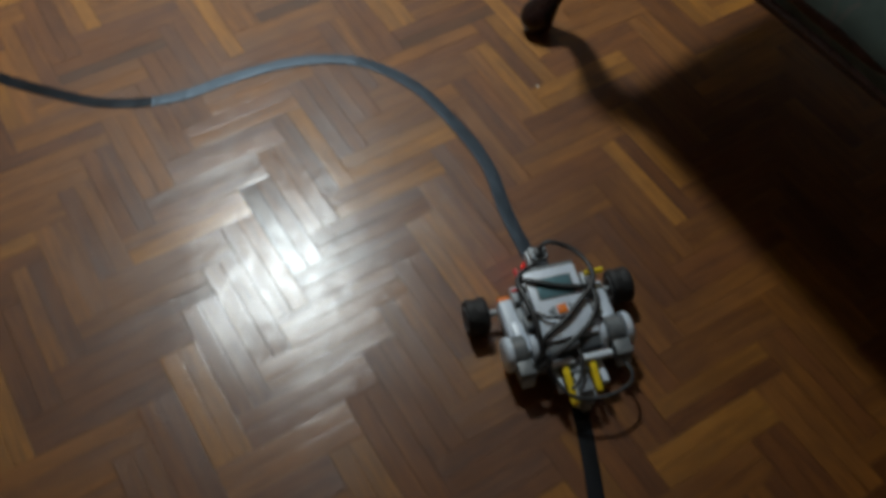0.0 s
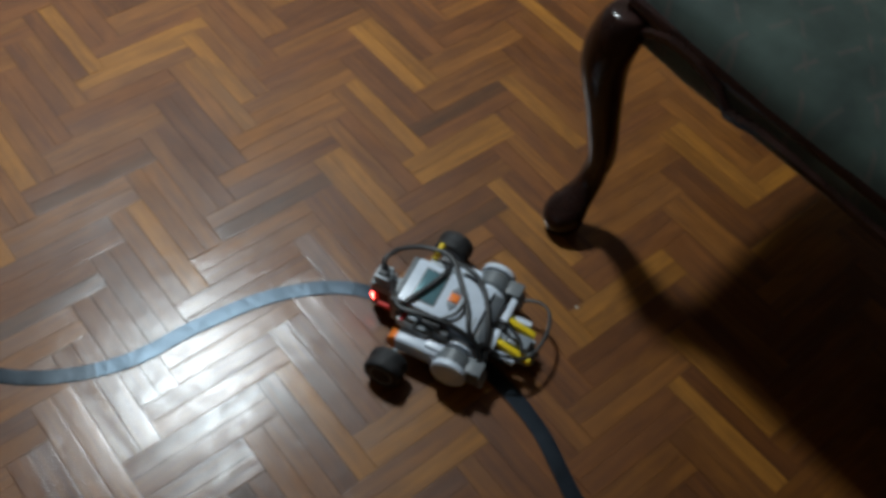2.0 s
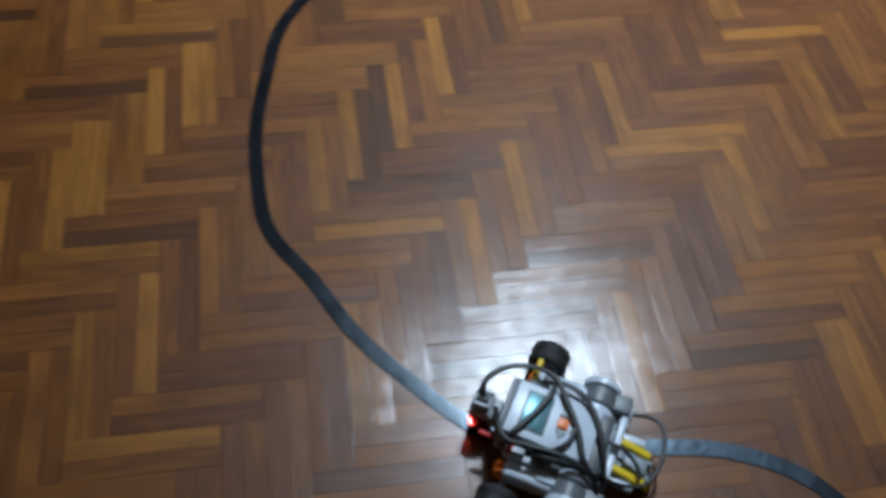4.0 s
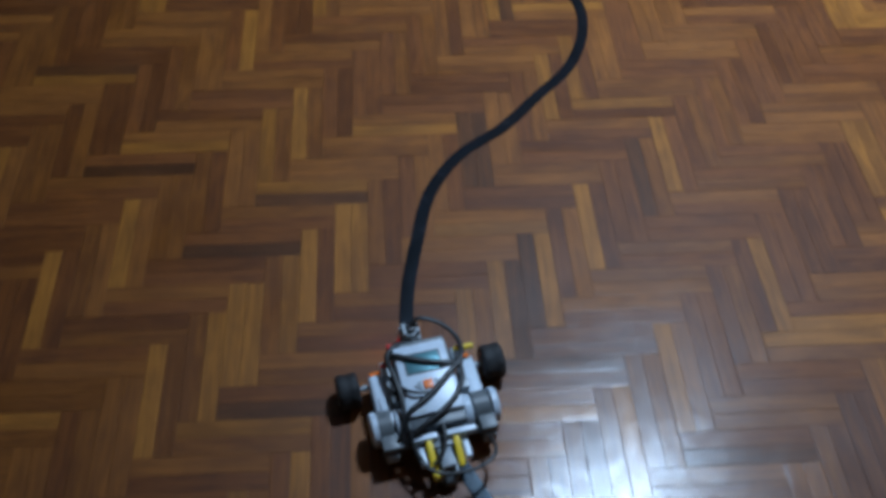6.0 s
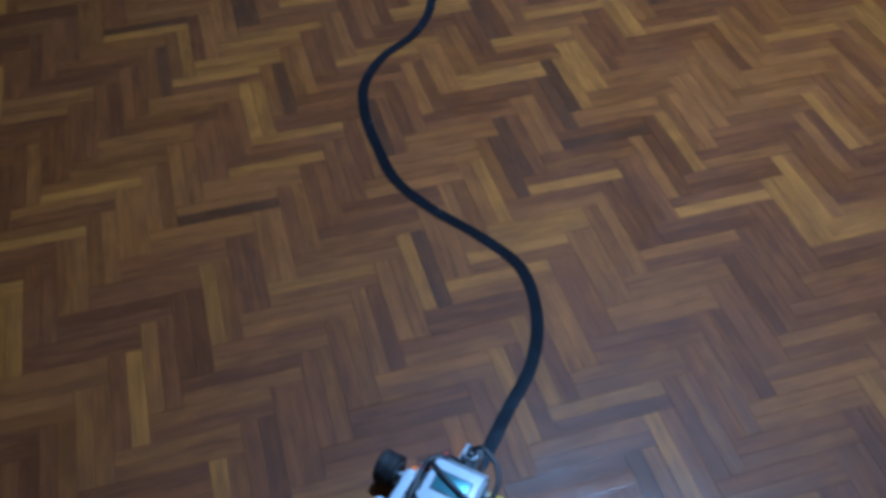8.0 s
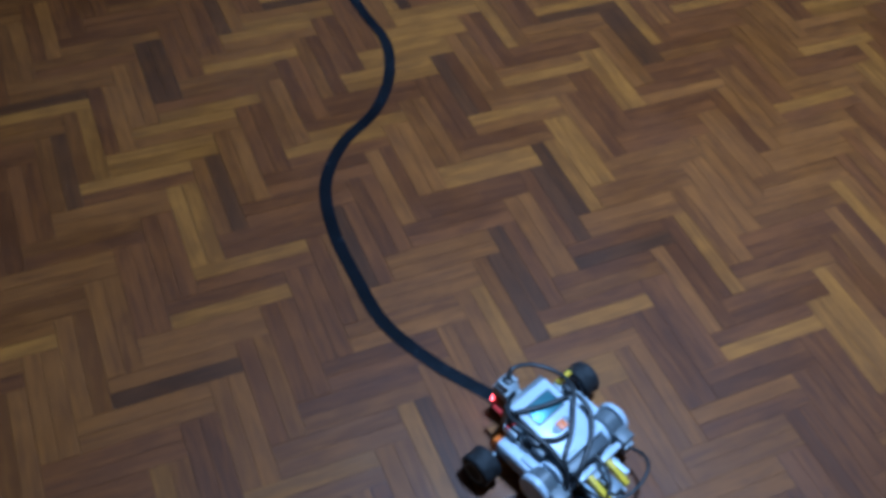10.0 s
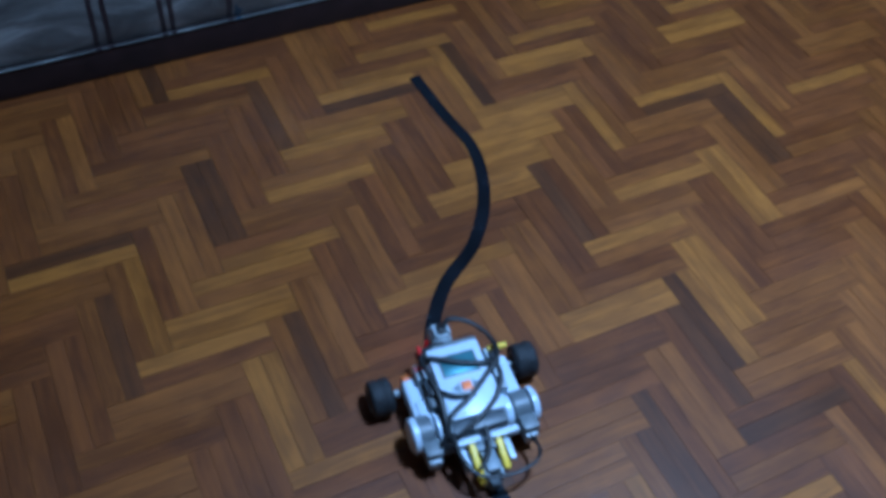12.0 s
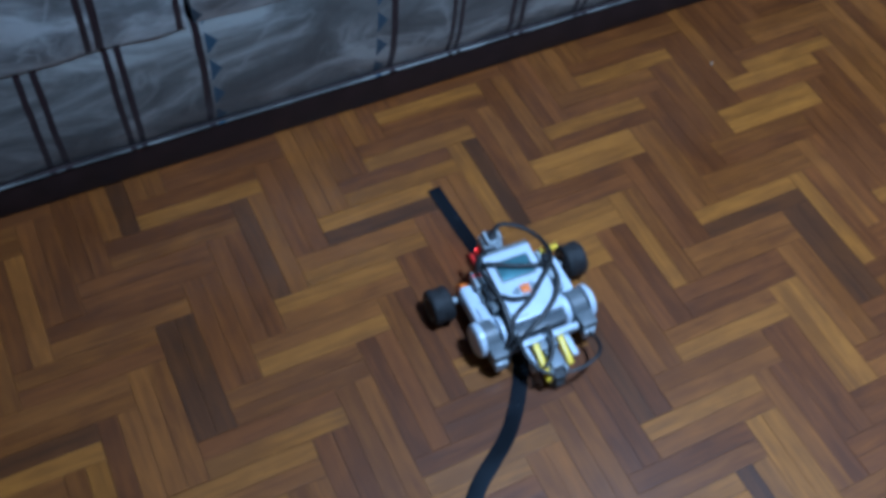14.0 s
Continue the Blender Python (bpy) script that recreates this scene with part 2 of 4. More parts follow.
RUBBER = material("black_rubber", (0.014, 0.014, 0.015), 0.7, vary=0.25, bump=0.2)
CABLE = material("black_cable", (0.006, 0.006, 0.007), 0.5, vary=0.2, bump=0.05)
ORANGE = material("orange_plastic", (0.85, 0.2, 0.02), 0.4, vary=0.08)
YELLOW = material("yellow_plastic", (0.85, 0.6, 0.02), 0.4, vary=0.08)
RED = material("red_plastic", (0.6, 0.025, 0.02), 0.4, vary=0.08)
SCREEN = material("liquid_crystal_screen", (0.070, 0.150, 0.175), 0.31, vary=0.1, bump=0.0)
SCREEN.node_tree.nodes["Principled BSDF"].inputs["Specular IOR Level"].default_value = 1.0
SCREEN.node_tree.nodes["Principled BSDF"].inputs["Specular Tint"].default_value = (0.5, 0.92, 1.0, 1)
DARK_LENS = material("dark_lens_housing", (0.075, 0.026, 0.024), 0.3, vary=0.2)
DIODE = glowing("red_diode", (1.0, 0.06, 0.05), 34.0)
# collar glows by itself, standing in for the diode's red light on it
LIT_HOUSING = glowing("red_lit_housing", (0.35, 0.012, 0.01), 0.6)
MAHOGANY = material("dark_polished_mahogany", (0.022, 0.0095, 0.008), 0.2, coat=0.0, vary=0.45, grain=28, bump=0.06, bump_scale=90)
MAHOGANY.node_tree.nodes["Principled BSDF"].inputs["Specular IOR Level"].default_value = 0.4
PLINTH_WOOD = material("dark_red_wood", (0.017, 0.007, 0.0065), 0.6, vary=0.4, grain=30)
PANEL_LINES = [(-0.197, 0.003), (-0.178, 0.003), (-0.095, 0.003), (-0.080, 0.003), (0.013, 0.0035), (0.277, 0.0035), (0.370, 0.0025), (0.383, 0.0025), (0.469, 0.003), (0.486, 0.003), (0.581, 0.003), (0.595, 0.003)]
# panel ground is darker than the cushions', painting in the shade below them
SHADED_PANEL_FABRIC = striped_fabric("striped_panel_satin_shaded", PANEL_LINES, [0.028, 0.258], (0.180, 0.182, 0.170))
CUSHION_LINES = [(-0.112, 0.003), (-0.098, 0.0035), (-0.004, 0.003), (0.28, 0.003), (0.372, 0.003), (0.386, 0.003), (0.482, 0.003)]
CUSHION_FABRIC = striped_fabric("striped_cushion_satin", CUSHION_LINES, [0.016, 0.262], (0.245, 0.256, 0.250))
GREEN_FABRIC = lattice_fabric("green_damask")
PAPER = material("white_paper", (0.45, 0.42, 0.36), 0.8, vary=0.1)
PLASTER = material("wall_plaster", (0.58, 0.54, 0.48), 0.9, vary=0.06, grain=4, bump=0.1, bump_scale=80)
CEILING = material("ceiling_paint", (0.78, 0.78, 0.76), 0.9, vary=0.04, grain=3)
BULB = glowing("lit_bulb", (0.82, 0.93, 1.0), 30.0)


# ---- mesh helpers ----
def part(name, bm, m, parent=None, label="", smooth=True, at=None):
    """Links a bmesh as one mesh object, under a thing or a part."""
    me = bpy.data.meshes.new(name)
    bm.normal_update()
    bm.to_mesh(me)
    bm.free()
    me.materials.append(m)
    if smooth:
        me.polygons.foreach_set("use_smooth", [True] * len(me.polygons))
        me.set_sharp_from_angle(angle=radians(38))
    ob = new(name, me)
    ob.parent = parent
    if at is not None:
        ob.matrix_basis = at
    if label:
        tagged(ob, label)
    return ob


def empty(name, at=None):
    ob = new(name)
    ob.empty_display_size = 0.05
    if at is not None:
        ob.matrix_basis = at
    return ob


def block(bm, x0, x1, y0, y1, z0, z1, bevel=0.002, turn=None, segments=2):
    """A box with rounded edges, turned by a matrix where one is given."""
    r = bmesh.ops.create_cube(bm, size=1)
    vs = r["verts"]
    bmesh.ops.scale(bm, vec=(x1 - x0, y1 - y0, z1 - z0), verts=vs)
    bmesh.ops.translate(bm, vec=((x0 + x1) / 2, (y0 + y1) / 2, (z0 + z1) / 2), verts=vs)
    es = list({e for v in vs for e in v.link_edges})
    if bevel:
        out = bmesh.ops.bevel(bm, geom=es, offset=bevel, segments=segments, affect="EDGES", profile=0.6)
        vs = list({v for f in out["faces"] for v in f.verts} | {v for v in vs if v.is_valid})
    if turn is not None:
        bmesh.ops.transform(bm, matrix=turn, verts=vs)
    return vs


def lathe(bm, profile, at, axis="x", steps=28):
    """Turns a profile of (along, radius) round an axis through the point at."""
    rings = []
    for along, r in profile:
        ring = []
        for k in range(steps):
            a = 2 * math.pi * k / steps
            p = {"x": (along, r * math.cos(a), r * math.sin(a)), "y": (r * math.sin(a), along, r * math.cos(a)), "z": (r * math.cos(a), r * math.sin(a), along)}[axis]
            ring.append(bm.verts.new((at[0] + p[0], at[1] + p[1], at[2] + p[2])))
        rings.append(ring)
    for a, b in zip(rings, rings[1:]):
        for k in range(steps):
            bm.faces.new((a[k], a[(k + 1) % steps], b[(k + 1) % steps], b[k]))
    bm.faces.new(rings[0][::-1])
    bm.faces.new(rings[-1])
    bmesh.ops.recalc_face_normals(bm, faces=bm.faces)


def spline(points, per=8):
    """A smooth run of points through the given ones."""
    ps = [Vector(p) for p in points]
    ps = [ps[0] * 2 - ps[1], *ps, ps[-1] * 2 - ps[-2]]
    out = []
    for a, b, c, d in zip(ps, ps[1:], ps[2:], ps[3:]):
        for k in range(per):
            t = k / per
            out.append(0.5 * (2 * b + (c - a) * t + (2 * a - 5 * b + 4 * c - d) * t * t + (3 * b - a - 3 * c + d) * t ** 3))
    return out + [ps[-2]]


def tube(bm, points, radii, steps=10, flat=1.0):
    """A tube along points; flat squeezes it in height."""
    rings = []
    for k, p in enumerate(points):
        d = (points[min(k + 1, len(points) - 1)] - points[max(k - 1, 0)]).normalized()
        side = d.cross(Vector((0, 0, 1)))
        side = side.normalized() if side.length > 0.05 else Vector((1, 0, 0))
        up = side.cross(d)
        r = radii[k] if isinstance(radii, list) else radii
        rings.append([bm.verts.new(p + side * (r * math.cos(a)) + up * (r * flat * math.sin(a))) for a in [2 * math.pi * n / steps for n in range(steps)]])
    for a, b in zip(rings, rings[1:]):
        for n in range(steps):
            bm.faces.new((a[n], a[(n + 1) % steps], b[(n + 1) % steps], b[n]))
    bm.faces.new(rings[0][::-1])
    bm.faces.new(rings[-1])
    bmesh.ops.recalc_face_normals(bm, faces=bm.faces)


# ---- room ----
XW, XE, YS, YN, HIGH = -2.3, 2.4, -2.0, 4.05, 3.05


def room():
    bm = bmesh.new()
    block(bm, XW - 0.15, XE + 0.15, YS - 0.15, YN + 0.15, -0.12, -0.006, bevel=0)
    fl = tagged(part("floor", bm, SCREED, smooth=False), "brown herringbone parquet floor, varnished and worn", "floor", kind="structure")
    for name, x0, x1, y0, y1 in (("wall_west", XW - 0.15, XW, YS, YN), ("wall_east", XE, XE + 0.15, YS, YN), ("wall_south", XW - 0.15, XE + 0.15, YS - 0.15, YS), ("wall_north", XW - 0.15, XE + 0.15, YN, YN + 0.15)):
        bm = bmesh.new()
        block(bm, x0, x1, y0, y1, -0.006, HIGH, bevel=0)
        tagged(part(name, bm, PLASTER, smooth=False), "plain plastered room wall, dim and grey", "wall", kind="structure")
    bm = bmesh.new()
    block(bm, XW - 0.15, XE + 0.15, YS - 0.15, YN + 0.15, HIGH, HIGH + 0.12, bevel=0)
    tagged(part("ceiling", bm, CEILING, smooth=False), "plain white painted room ceiling", "ceiling", kind="structure")
    return fl


FLOOR = room()


def ceiling_lamp():
    e = tagged(empty("ceiling_lamp", pose(LAMP[0], LAMP[1], LAMP[2] + 0.1)), "round white hanging ceiling lamp, switched on", "ceiling lamp")
    # globe is unseen; its sideways glow is added to fill the room's shadows
    bm = bmesh.new()
    lathe(bm, [(-0.085, 0.130), (-0.075, 0.142), (-0.02, 0.145), (0, 0.13)], (0, 0, 0), "z", 36)
    part("globe", bm, BULB, e, "unseen glowing globe, added to fill the shadows")
    bm = bmesh.new()
    lathe(bm, [(-0.092, 0.095), (-0.088, 0.118), (-0.084, 0.126)], (0, 0, 0), "z", 36)
    part("diffuser", bm, BULB, e, "glowing cool white diffuser")
    bm = bmesh.new()
    lathe(bm, [(0.0, 0.03), (0.02, 0.028), (0.03, 0.006), (HIGH - LAMP[2] - 0.1, 0.006)], (0, 0, 0), "z", 16)
    part("pendant_rod", bm, WHITE, e)


ceiling_lamp()

# ---- tape line ----
LINE = [
    (0.277, -0.208), (0.324, -0.125), (0.366, -0.040), (0.403, 0.048), (0.430, 0.139), (0.449, 0.232), (0.475, 0.324), (0.477, 0.419),
    (0.464, 0.513), (0.418, 0.596), (0.337, 0.643), (0.243, 0.660), (0.149, 0.667), (0.063, 0.706), (-0.004, 0.773), (-0.063, 0.848),
    (-0.108, 0.932), (-0.156, 1.014), (-0.167, 1.108), (-0.163, 1.203), (-0.145, 1.296), (-0.121, 1.388), (-0.070, 1.467), (0.004, 1.526),
    (0.068, 1.597), (0.131, 1.668), (0.170, 1.755), (0.177, 1.848), (0.136, 1.934), (0.083, 2.012), (0.043, 2.099), (0.034, 2.192),
    (0.034, 2.288), (0.054, 2.380), (0.109, 2.457), (0.185, 2.513), (0.241, 2.589), (0.271, 2.680), (0.264, 2.774), (0.259, 2.869),
]


def tape_line():
    e = tagged(empty("tape_line"), "winding line of glossy black tape stuck on the parquet", "tape")
    pts = spline([(x, y, 0) for x, y in LINE], 9)
    cuts = [0, 36, 67, 82, 110, 150, 207, 262, 318, len(pts) - 1]
    for piece, (c0, c1) in enumerate(zip(cuts, cuts[1:])):
        bm = bmesh.new()
        rows = []
        run = pts[max(0, c0 - 1):c1 + 2]
        for k, p in enumerate(run):
            d = (run[min(k + 1, len(run) - 1)] - run[max(k - 1, 0)]).normalized()
            n = Vector((-d.y, d.x, 0))
            w = 0.0098 + 0.0005 * noise.noise(p * 9)
            lift = 0.0012 + 0.0003 * (piece % 2) + 0.0004 * noise.noise(p * 31)
            rows.append([bm.verts.new(p + n * s * w + Vector((0, 0, z))) for s, z in ((-1, 0.0002), (-0.97, lift), (0, lift + 0.0002), (0.97, lift), (1, 0.0002))])
        for a, b in zip(rows, rows[1:]):
            for k in range(4):
                bm.faces.new((a[k], b[k], b[k + 1], a[k + 1]))
        bm.faces.new(rows[0][::-1])
        bm.faces.new(rows[-1])
        bm.normal_update()
        if sum(f.normal.z for f in bm.faces) < 0:
            bmesh.ops.reverse_faces(bm, faces=bm.faces)
        part("tape_strip", bm, {1: WORN_TAPE, 2: WORN_TAPE, 3: SCUFFED_TAPE}.get(piece, TAPE), e, "scuffed tape with a dull blue sheen" if piece == 3 else "")


tape_line()


# ---- striped sofa ----
def cushion(bm, x0, x1, y0, y1, z0, z1, soft, puff=0.02):
    """A stuffed block: rounded edges, swollen faces, small creases."""
    nx, ny, nz = 26, 14, 8
    grid = {}
    cx, cy, cz = (x0 + x1) / 2, (y0 + y1) / 2, (z0 + z1) / 2
    hx, hy, hz = (x1 - x0) / 2, (y1 - y0) / 2, (z1 - z0) / 2

    def at(i, j, k):
        if (i, j, k) not in grid:
            u = Vector((2 * i / nx - 1, 2 * j / ny - 1, 2 * k / nz - 1))
            p = Vector((u.x * hx, u.y * hy, u.z * hz))
            core = Vector((max(-hx + soft, min(hx - soft, p.x)), max(-hy + soft, min(hy - soft, p.y)), max(-hz + soft, min(hz - soft, p.z))))
            d = p - core
            if d.length > 0:
                p = core + d.normalized() * min(d.length, soft)
            p += Vector((puff * 0.4 * u.x * (1 - u.y ** 2) * (1 - u.z ** 2), puff * u.y * (1 - u.x ** 2) * (1 - u.z ** 2), puff * u.z * (1 - u.x ** 2) * (1 - u.y ** 2)))
            p += Vector((cx, cy, cz))
            p += Vector((noise.noise(p * 14), noise.noise(p * 14 + Vector((5, 0, 0))), noise.noise(p * 14 + Vector((0, 7, 0))))) * 0.004
            grid[(i, j, k)] = bm.verts.new(p)
        return grid[(i, j, k)]

    for i in range(nx):
        for j in range(ny):
            for k in (0, nz):
                bm.faces.new((at(i, j, k), at(i + 1, j, k), at(i + 1, j + 1, k), at(i, j + 1, k)))
        for k in range(nz):
            for j in (0, ny):
                bm.faces.new((at(i, j, k), at(i + 1, j, k), at(i + 1, j, k + 1), at(i, j, k + 1)))
    for j in range(ny):
        for k in range(nz):
            for i in (0, nx):
                bm.faces.new((at(i, j, k), at(i, j + 1, k), at(i, j + 1, k + 1), at(i, j, k + 1)))
    bmesh.ops.recalc_face_normals(bm, faces=bm.faces)


def sofa():
    e = tagged(empty("sofa", pose(0, 3.048, 0)), "pale striped satin sofa on a dark wooden plinth", "sofa")
    bm = bmesh.new()
    block(bm, -1.0, 1.35, -0.002, 0.82, 0.0, 0.055, 0.005)
    part("plinth", bm, PLINTH_WOOD, e, "dark red-brown wooden plinth rail")
    bm = bmesh.new()
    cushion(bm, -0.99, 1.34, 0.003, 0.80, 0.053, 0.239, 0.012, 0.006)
    part("front_panel", bm, SHADED_PANEL_FABRIC, e, "creased pale fabric with dark stripes, shade painted into its grey")
    # the first cushion is pulled forward and sags over the panel, the others lie flush
    for x0, x1, y, soft, puff in ((-0.97, 0.006, 0.000, 0.005, 0.005), (0.010, 0.56, 0.000, 0.008, 0.004), (0.565, 1.32, -0.002, 0.012, 0.006)):
        bm = bmesh.new()
        cushion(bm, x0, x1, y, 0.62, 0.226, 0.392, soft, puff)
        part("seat_cushion", bm, CUSHION_FABRIC, e, "swollen pale cushion with dark stripes")
    bm = bmesh.new()
    cushion(bm, -0.98, 1.33, 0.60, 0.82, 0.20, 0.80, 0.07, 0.02)
    part("backrest", bm, CUSHION_FABRIC, e)
    bm = bmesh.new()
    tube(bm, [Vector((x / 20, -0.003 + 0.0015 * noise.noise(Vector((x, 0, 0))), 0.0565)) for x in range(-19, 27)], 0.0016, 6)
    part("piping", bm, SHADED_PANEL_FABRIC, e, "pale corded seam")


sofa()


# ---- green settee ----
def cabriole_leg(e, x, y, dx, dy, name="leg"):
    run = [(0.004, 0.350, 0.012), (0.006, 0.344, 0.024), (0.011, 0.315, 0.0295), (0.014, 0.27, 0.0275), (0.004, 0.20, 0.0215), (-0.006, 0.13, 0.0175), (-0.008, 0.09, 0.0165), (0.0, 0.066, 0.018), (0.013, 0.050, 0.0225), (0.021, 0.038, 0.0265), (0.025, 0.025, 0.0275), (0.025, 0.013, 0.025), (0.024, 0.004, 0.020)]
    pts = spline([(x + dx * o, y + dy * (0.9 * o if z > 0.1 else 0.15 * o), z) for o, z, r in run], 5)
    rad = [v.x for v in spline([(r, 0, 0) for o, z, r in run], 5)]
    bm = bmesh.new()
    rings = [[bm.verts.new(p + Vector((r * math.cos(a), r * math.sin(a), 0))) for a in [2 * math.pi * n / 18 for n in range(18)]] for p, r in zip(pts, rad)]
    for a, b in zip(rings, rings[1:]):
        for n in range(18):
            bm.faces.new((a[n], a[(n + 1) % 18], b[(n + 1) % 18], b[n]))
    bm.faces.new(rings[0])
    bm.faces.new(rings[-1])
    bmesh.ops.recalc_face_normals(bm, faces=bm.faces)
    part(name, bm, MAHOGANY, e)
    bm = bmesh.new()
    lathe(bm, [(0.0, 0.012), (0.003, 0.021), (0.008, 0.022), (0.012, 0.016)], (x + dx * 0.025, y + dy * 0.004, 0.0), "z", 16)
    return bm


def rail(bm, length, drop):
    """A shaped seat rail along -y: serpentine lower edge, moulded face."""
    cols = []
    n = 72
    for k in range(n + 1):
        s = k / n
        edge = min(s, 1 - s) * length
        low = 0.320 + 0.022 * math.sin(min(edge / 0.155, 1) * math.pi) - 0.011 * math.exp(-((edge - 0.157) / drop) ** 2) - 0.004 * math.exp(-((edge - 0.36) / 0.07) ** 2)
        low -= 0.012 * math.exp(-(edge / 0.03) ** 2)
        y = -s * length
        bow = -0.010 * math.sin(s * math.pi)
        cols.append([bm.verts.new((bow + a, y, z)) for a, z in ((0.030, low), (0.004, low), (-0.006, low + 0.006), (-0.007, low + 0.014), (0.0, low + 0.02), (-0.001, 0.346), (-0.003, 0.351), (-0.003, 0.359), (0.0, 0.364), (0.030, 0.364))])
    for a, b in zip(cols, cols[1:]):
        for k in range(10):
            bm.faces.new((a[k], b[k], b[(k + 1) % 10], a[(k + 1) % 10]))
    bm.faces.new(cols[0])
    bm.faces.new(cols[-1][::-1])
    bmesh.ops.recalc_face_normals(bm, faces=bm.faces)


def settee():
    x0, y0, wide, deep = 0.715, 0.522, 1.36, 0.58
    e = tagged(empty("settee", pose(0, 0, 0)), "dark carved mahogany settee with dull green damask seat", "settee")
    for x, y, dx, dy in ((x0 + 0.007, y0 - 0.008, -1, 1), (x0 + 0.007, y0 - wide + 0.008, -1, -1), (x0 + deep - 0.01, y0 - 0.01, 1, 1), (x0 + deep - 0.01, y0 - wide + 0.01, 1, -1)):
        bm = cabriole_leg(e, x, y, dx, dy)
        part("foot_pad", bm, MAHOGANY, e)
    bm = bmesh.new()
    rail(bm, wide, 0.014)
    part("front_rail", bm, MAHOGANY, e, "serpentine polished front rail", at=pose(x0, y0, 0))
    for y in (y0, y0 - wide):
        bm = bmesh.new()
        block(bm, x0 + 0.02, x0 + deep, y - 0.016, y + 0.010, 0.308, 0.350, 0.005)
        part("side_rail", bm, MAHOGANY, e)
    bm = bmesh.new()
    cushion(bm, x0 + 0.002, x0 + deep, y0 - wide - 0.010, y0 + 0.010, 0.300, 0.396, 0.026, 0.04)
    part("seat", bm, GREEN_FABRIC, e, "stuffed green damask seat with rose lines")
    bm = bmesh.new()
    cushion(bm, x0 + deep - 0.08, x0 + deep + 0.03, y0 - wide, y0, 0.42, 0.92, 0.045, 0.02)
    part("backrest", bm, GREEN_FABRIC, e)


settee()


# ---- crumbs on the floor ----
def scrap(x, y, size, turn):
    """A tiny curled flake lying on the parquet."""
    bm = bmesh.new()
    rows = []
    for i in range(5):
        u = i / 4 - 0.5
        rows.append([bm.verts.new((u * size, v * size * 0.45 * (1 - 0.6 * abs(u)), 0.0012 + 0.5 * size * u * u + dz)) for dz in (0.0, 0.0006) for v in ((-1, 0, 1) if dz == 0 else (1, 0, -1))])
    for a, b in zip(rows, rows[1:]):
        for k in range(6):
            bm.faces.new((a[k], a[(k + 1) % 6], b[(k + 1) % 6], b[k]))
    bm.faces.new(rows[0][::-1])
    bm.faces.new(rows[-1])
    bmesh.ops.recalc_face_normals(bm, faces=bm.faces)
    tagged(part("paper_scrap", bm, PAPER, at=pose(x, y, -0.0008, 0, 0, turn)), "tiny white paper scrap lying on the parquet", "paper scrap", group="scraps on the floor")


scrap(0.624, 0.411, 0.0042, -35)
scrap(0.769, 2.921, 0.0040, 20)


# ---- robot ----
TYRE = 0.0228  # wheel radius


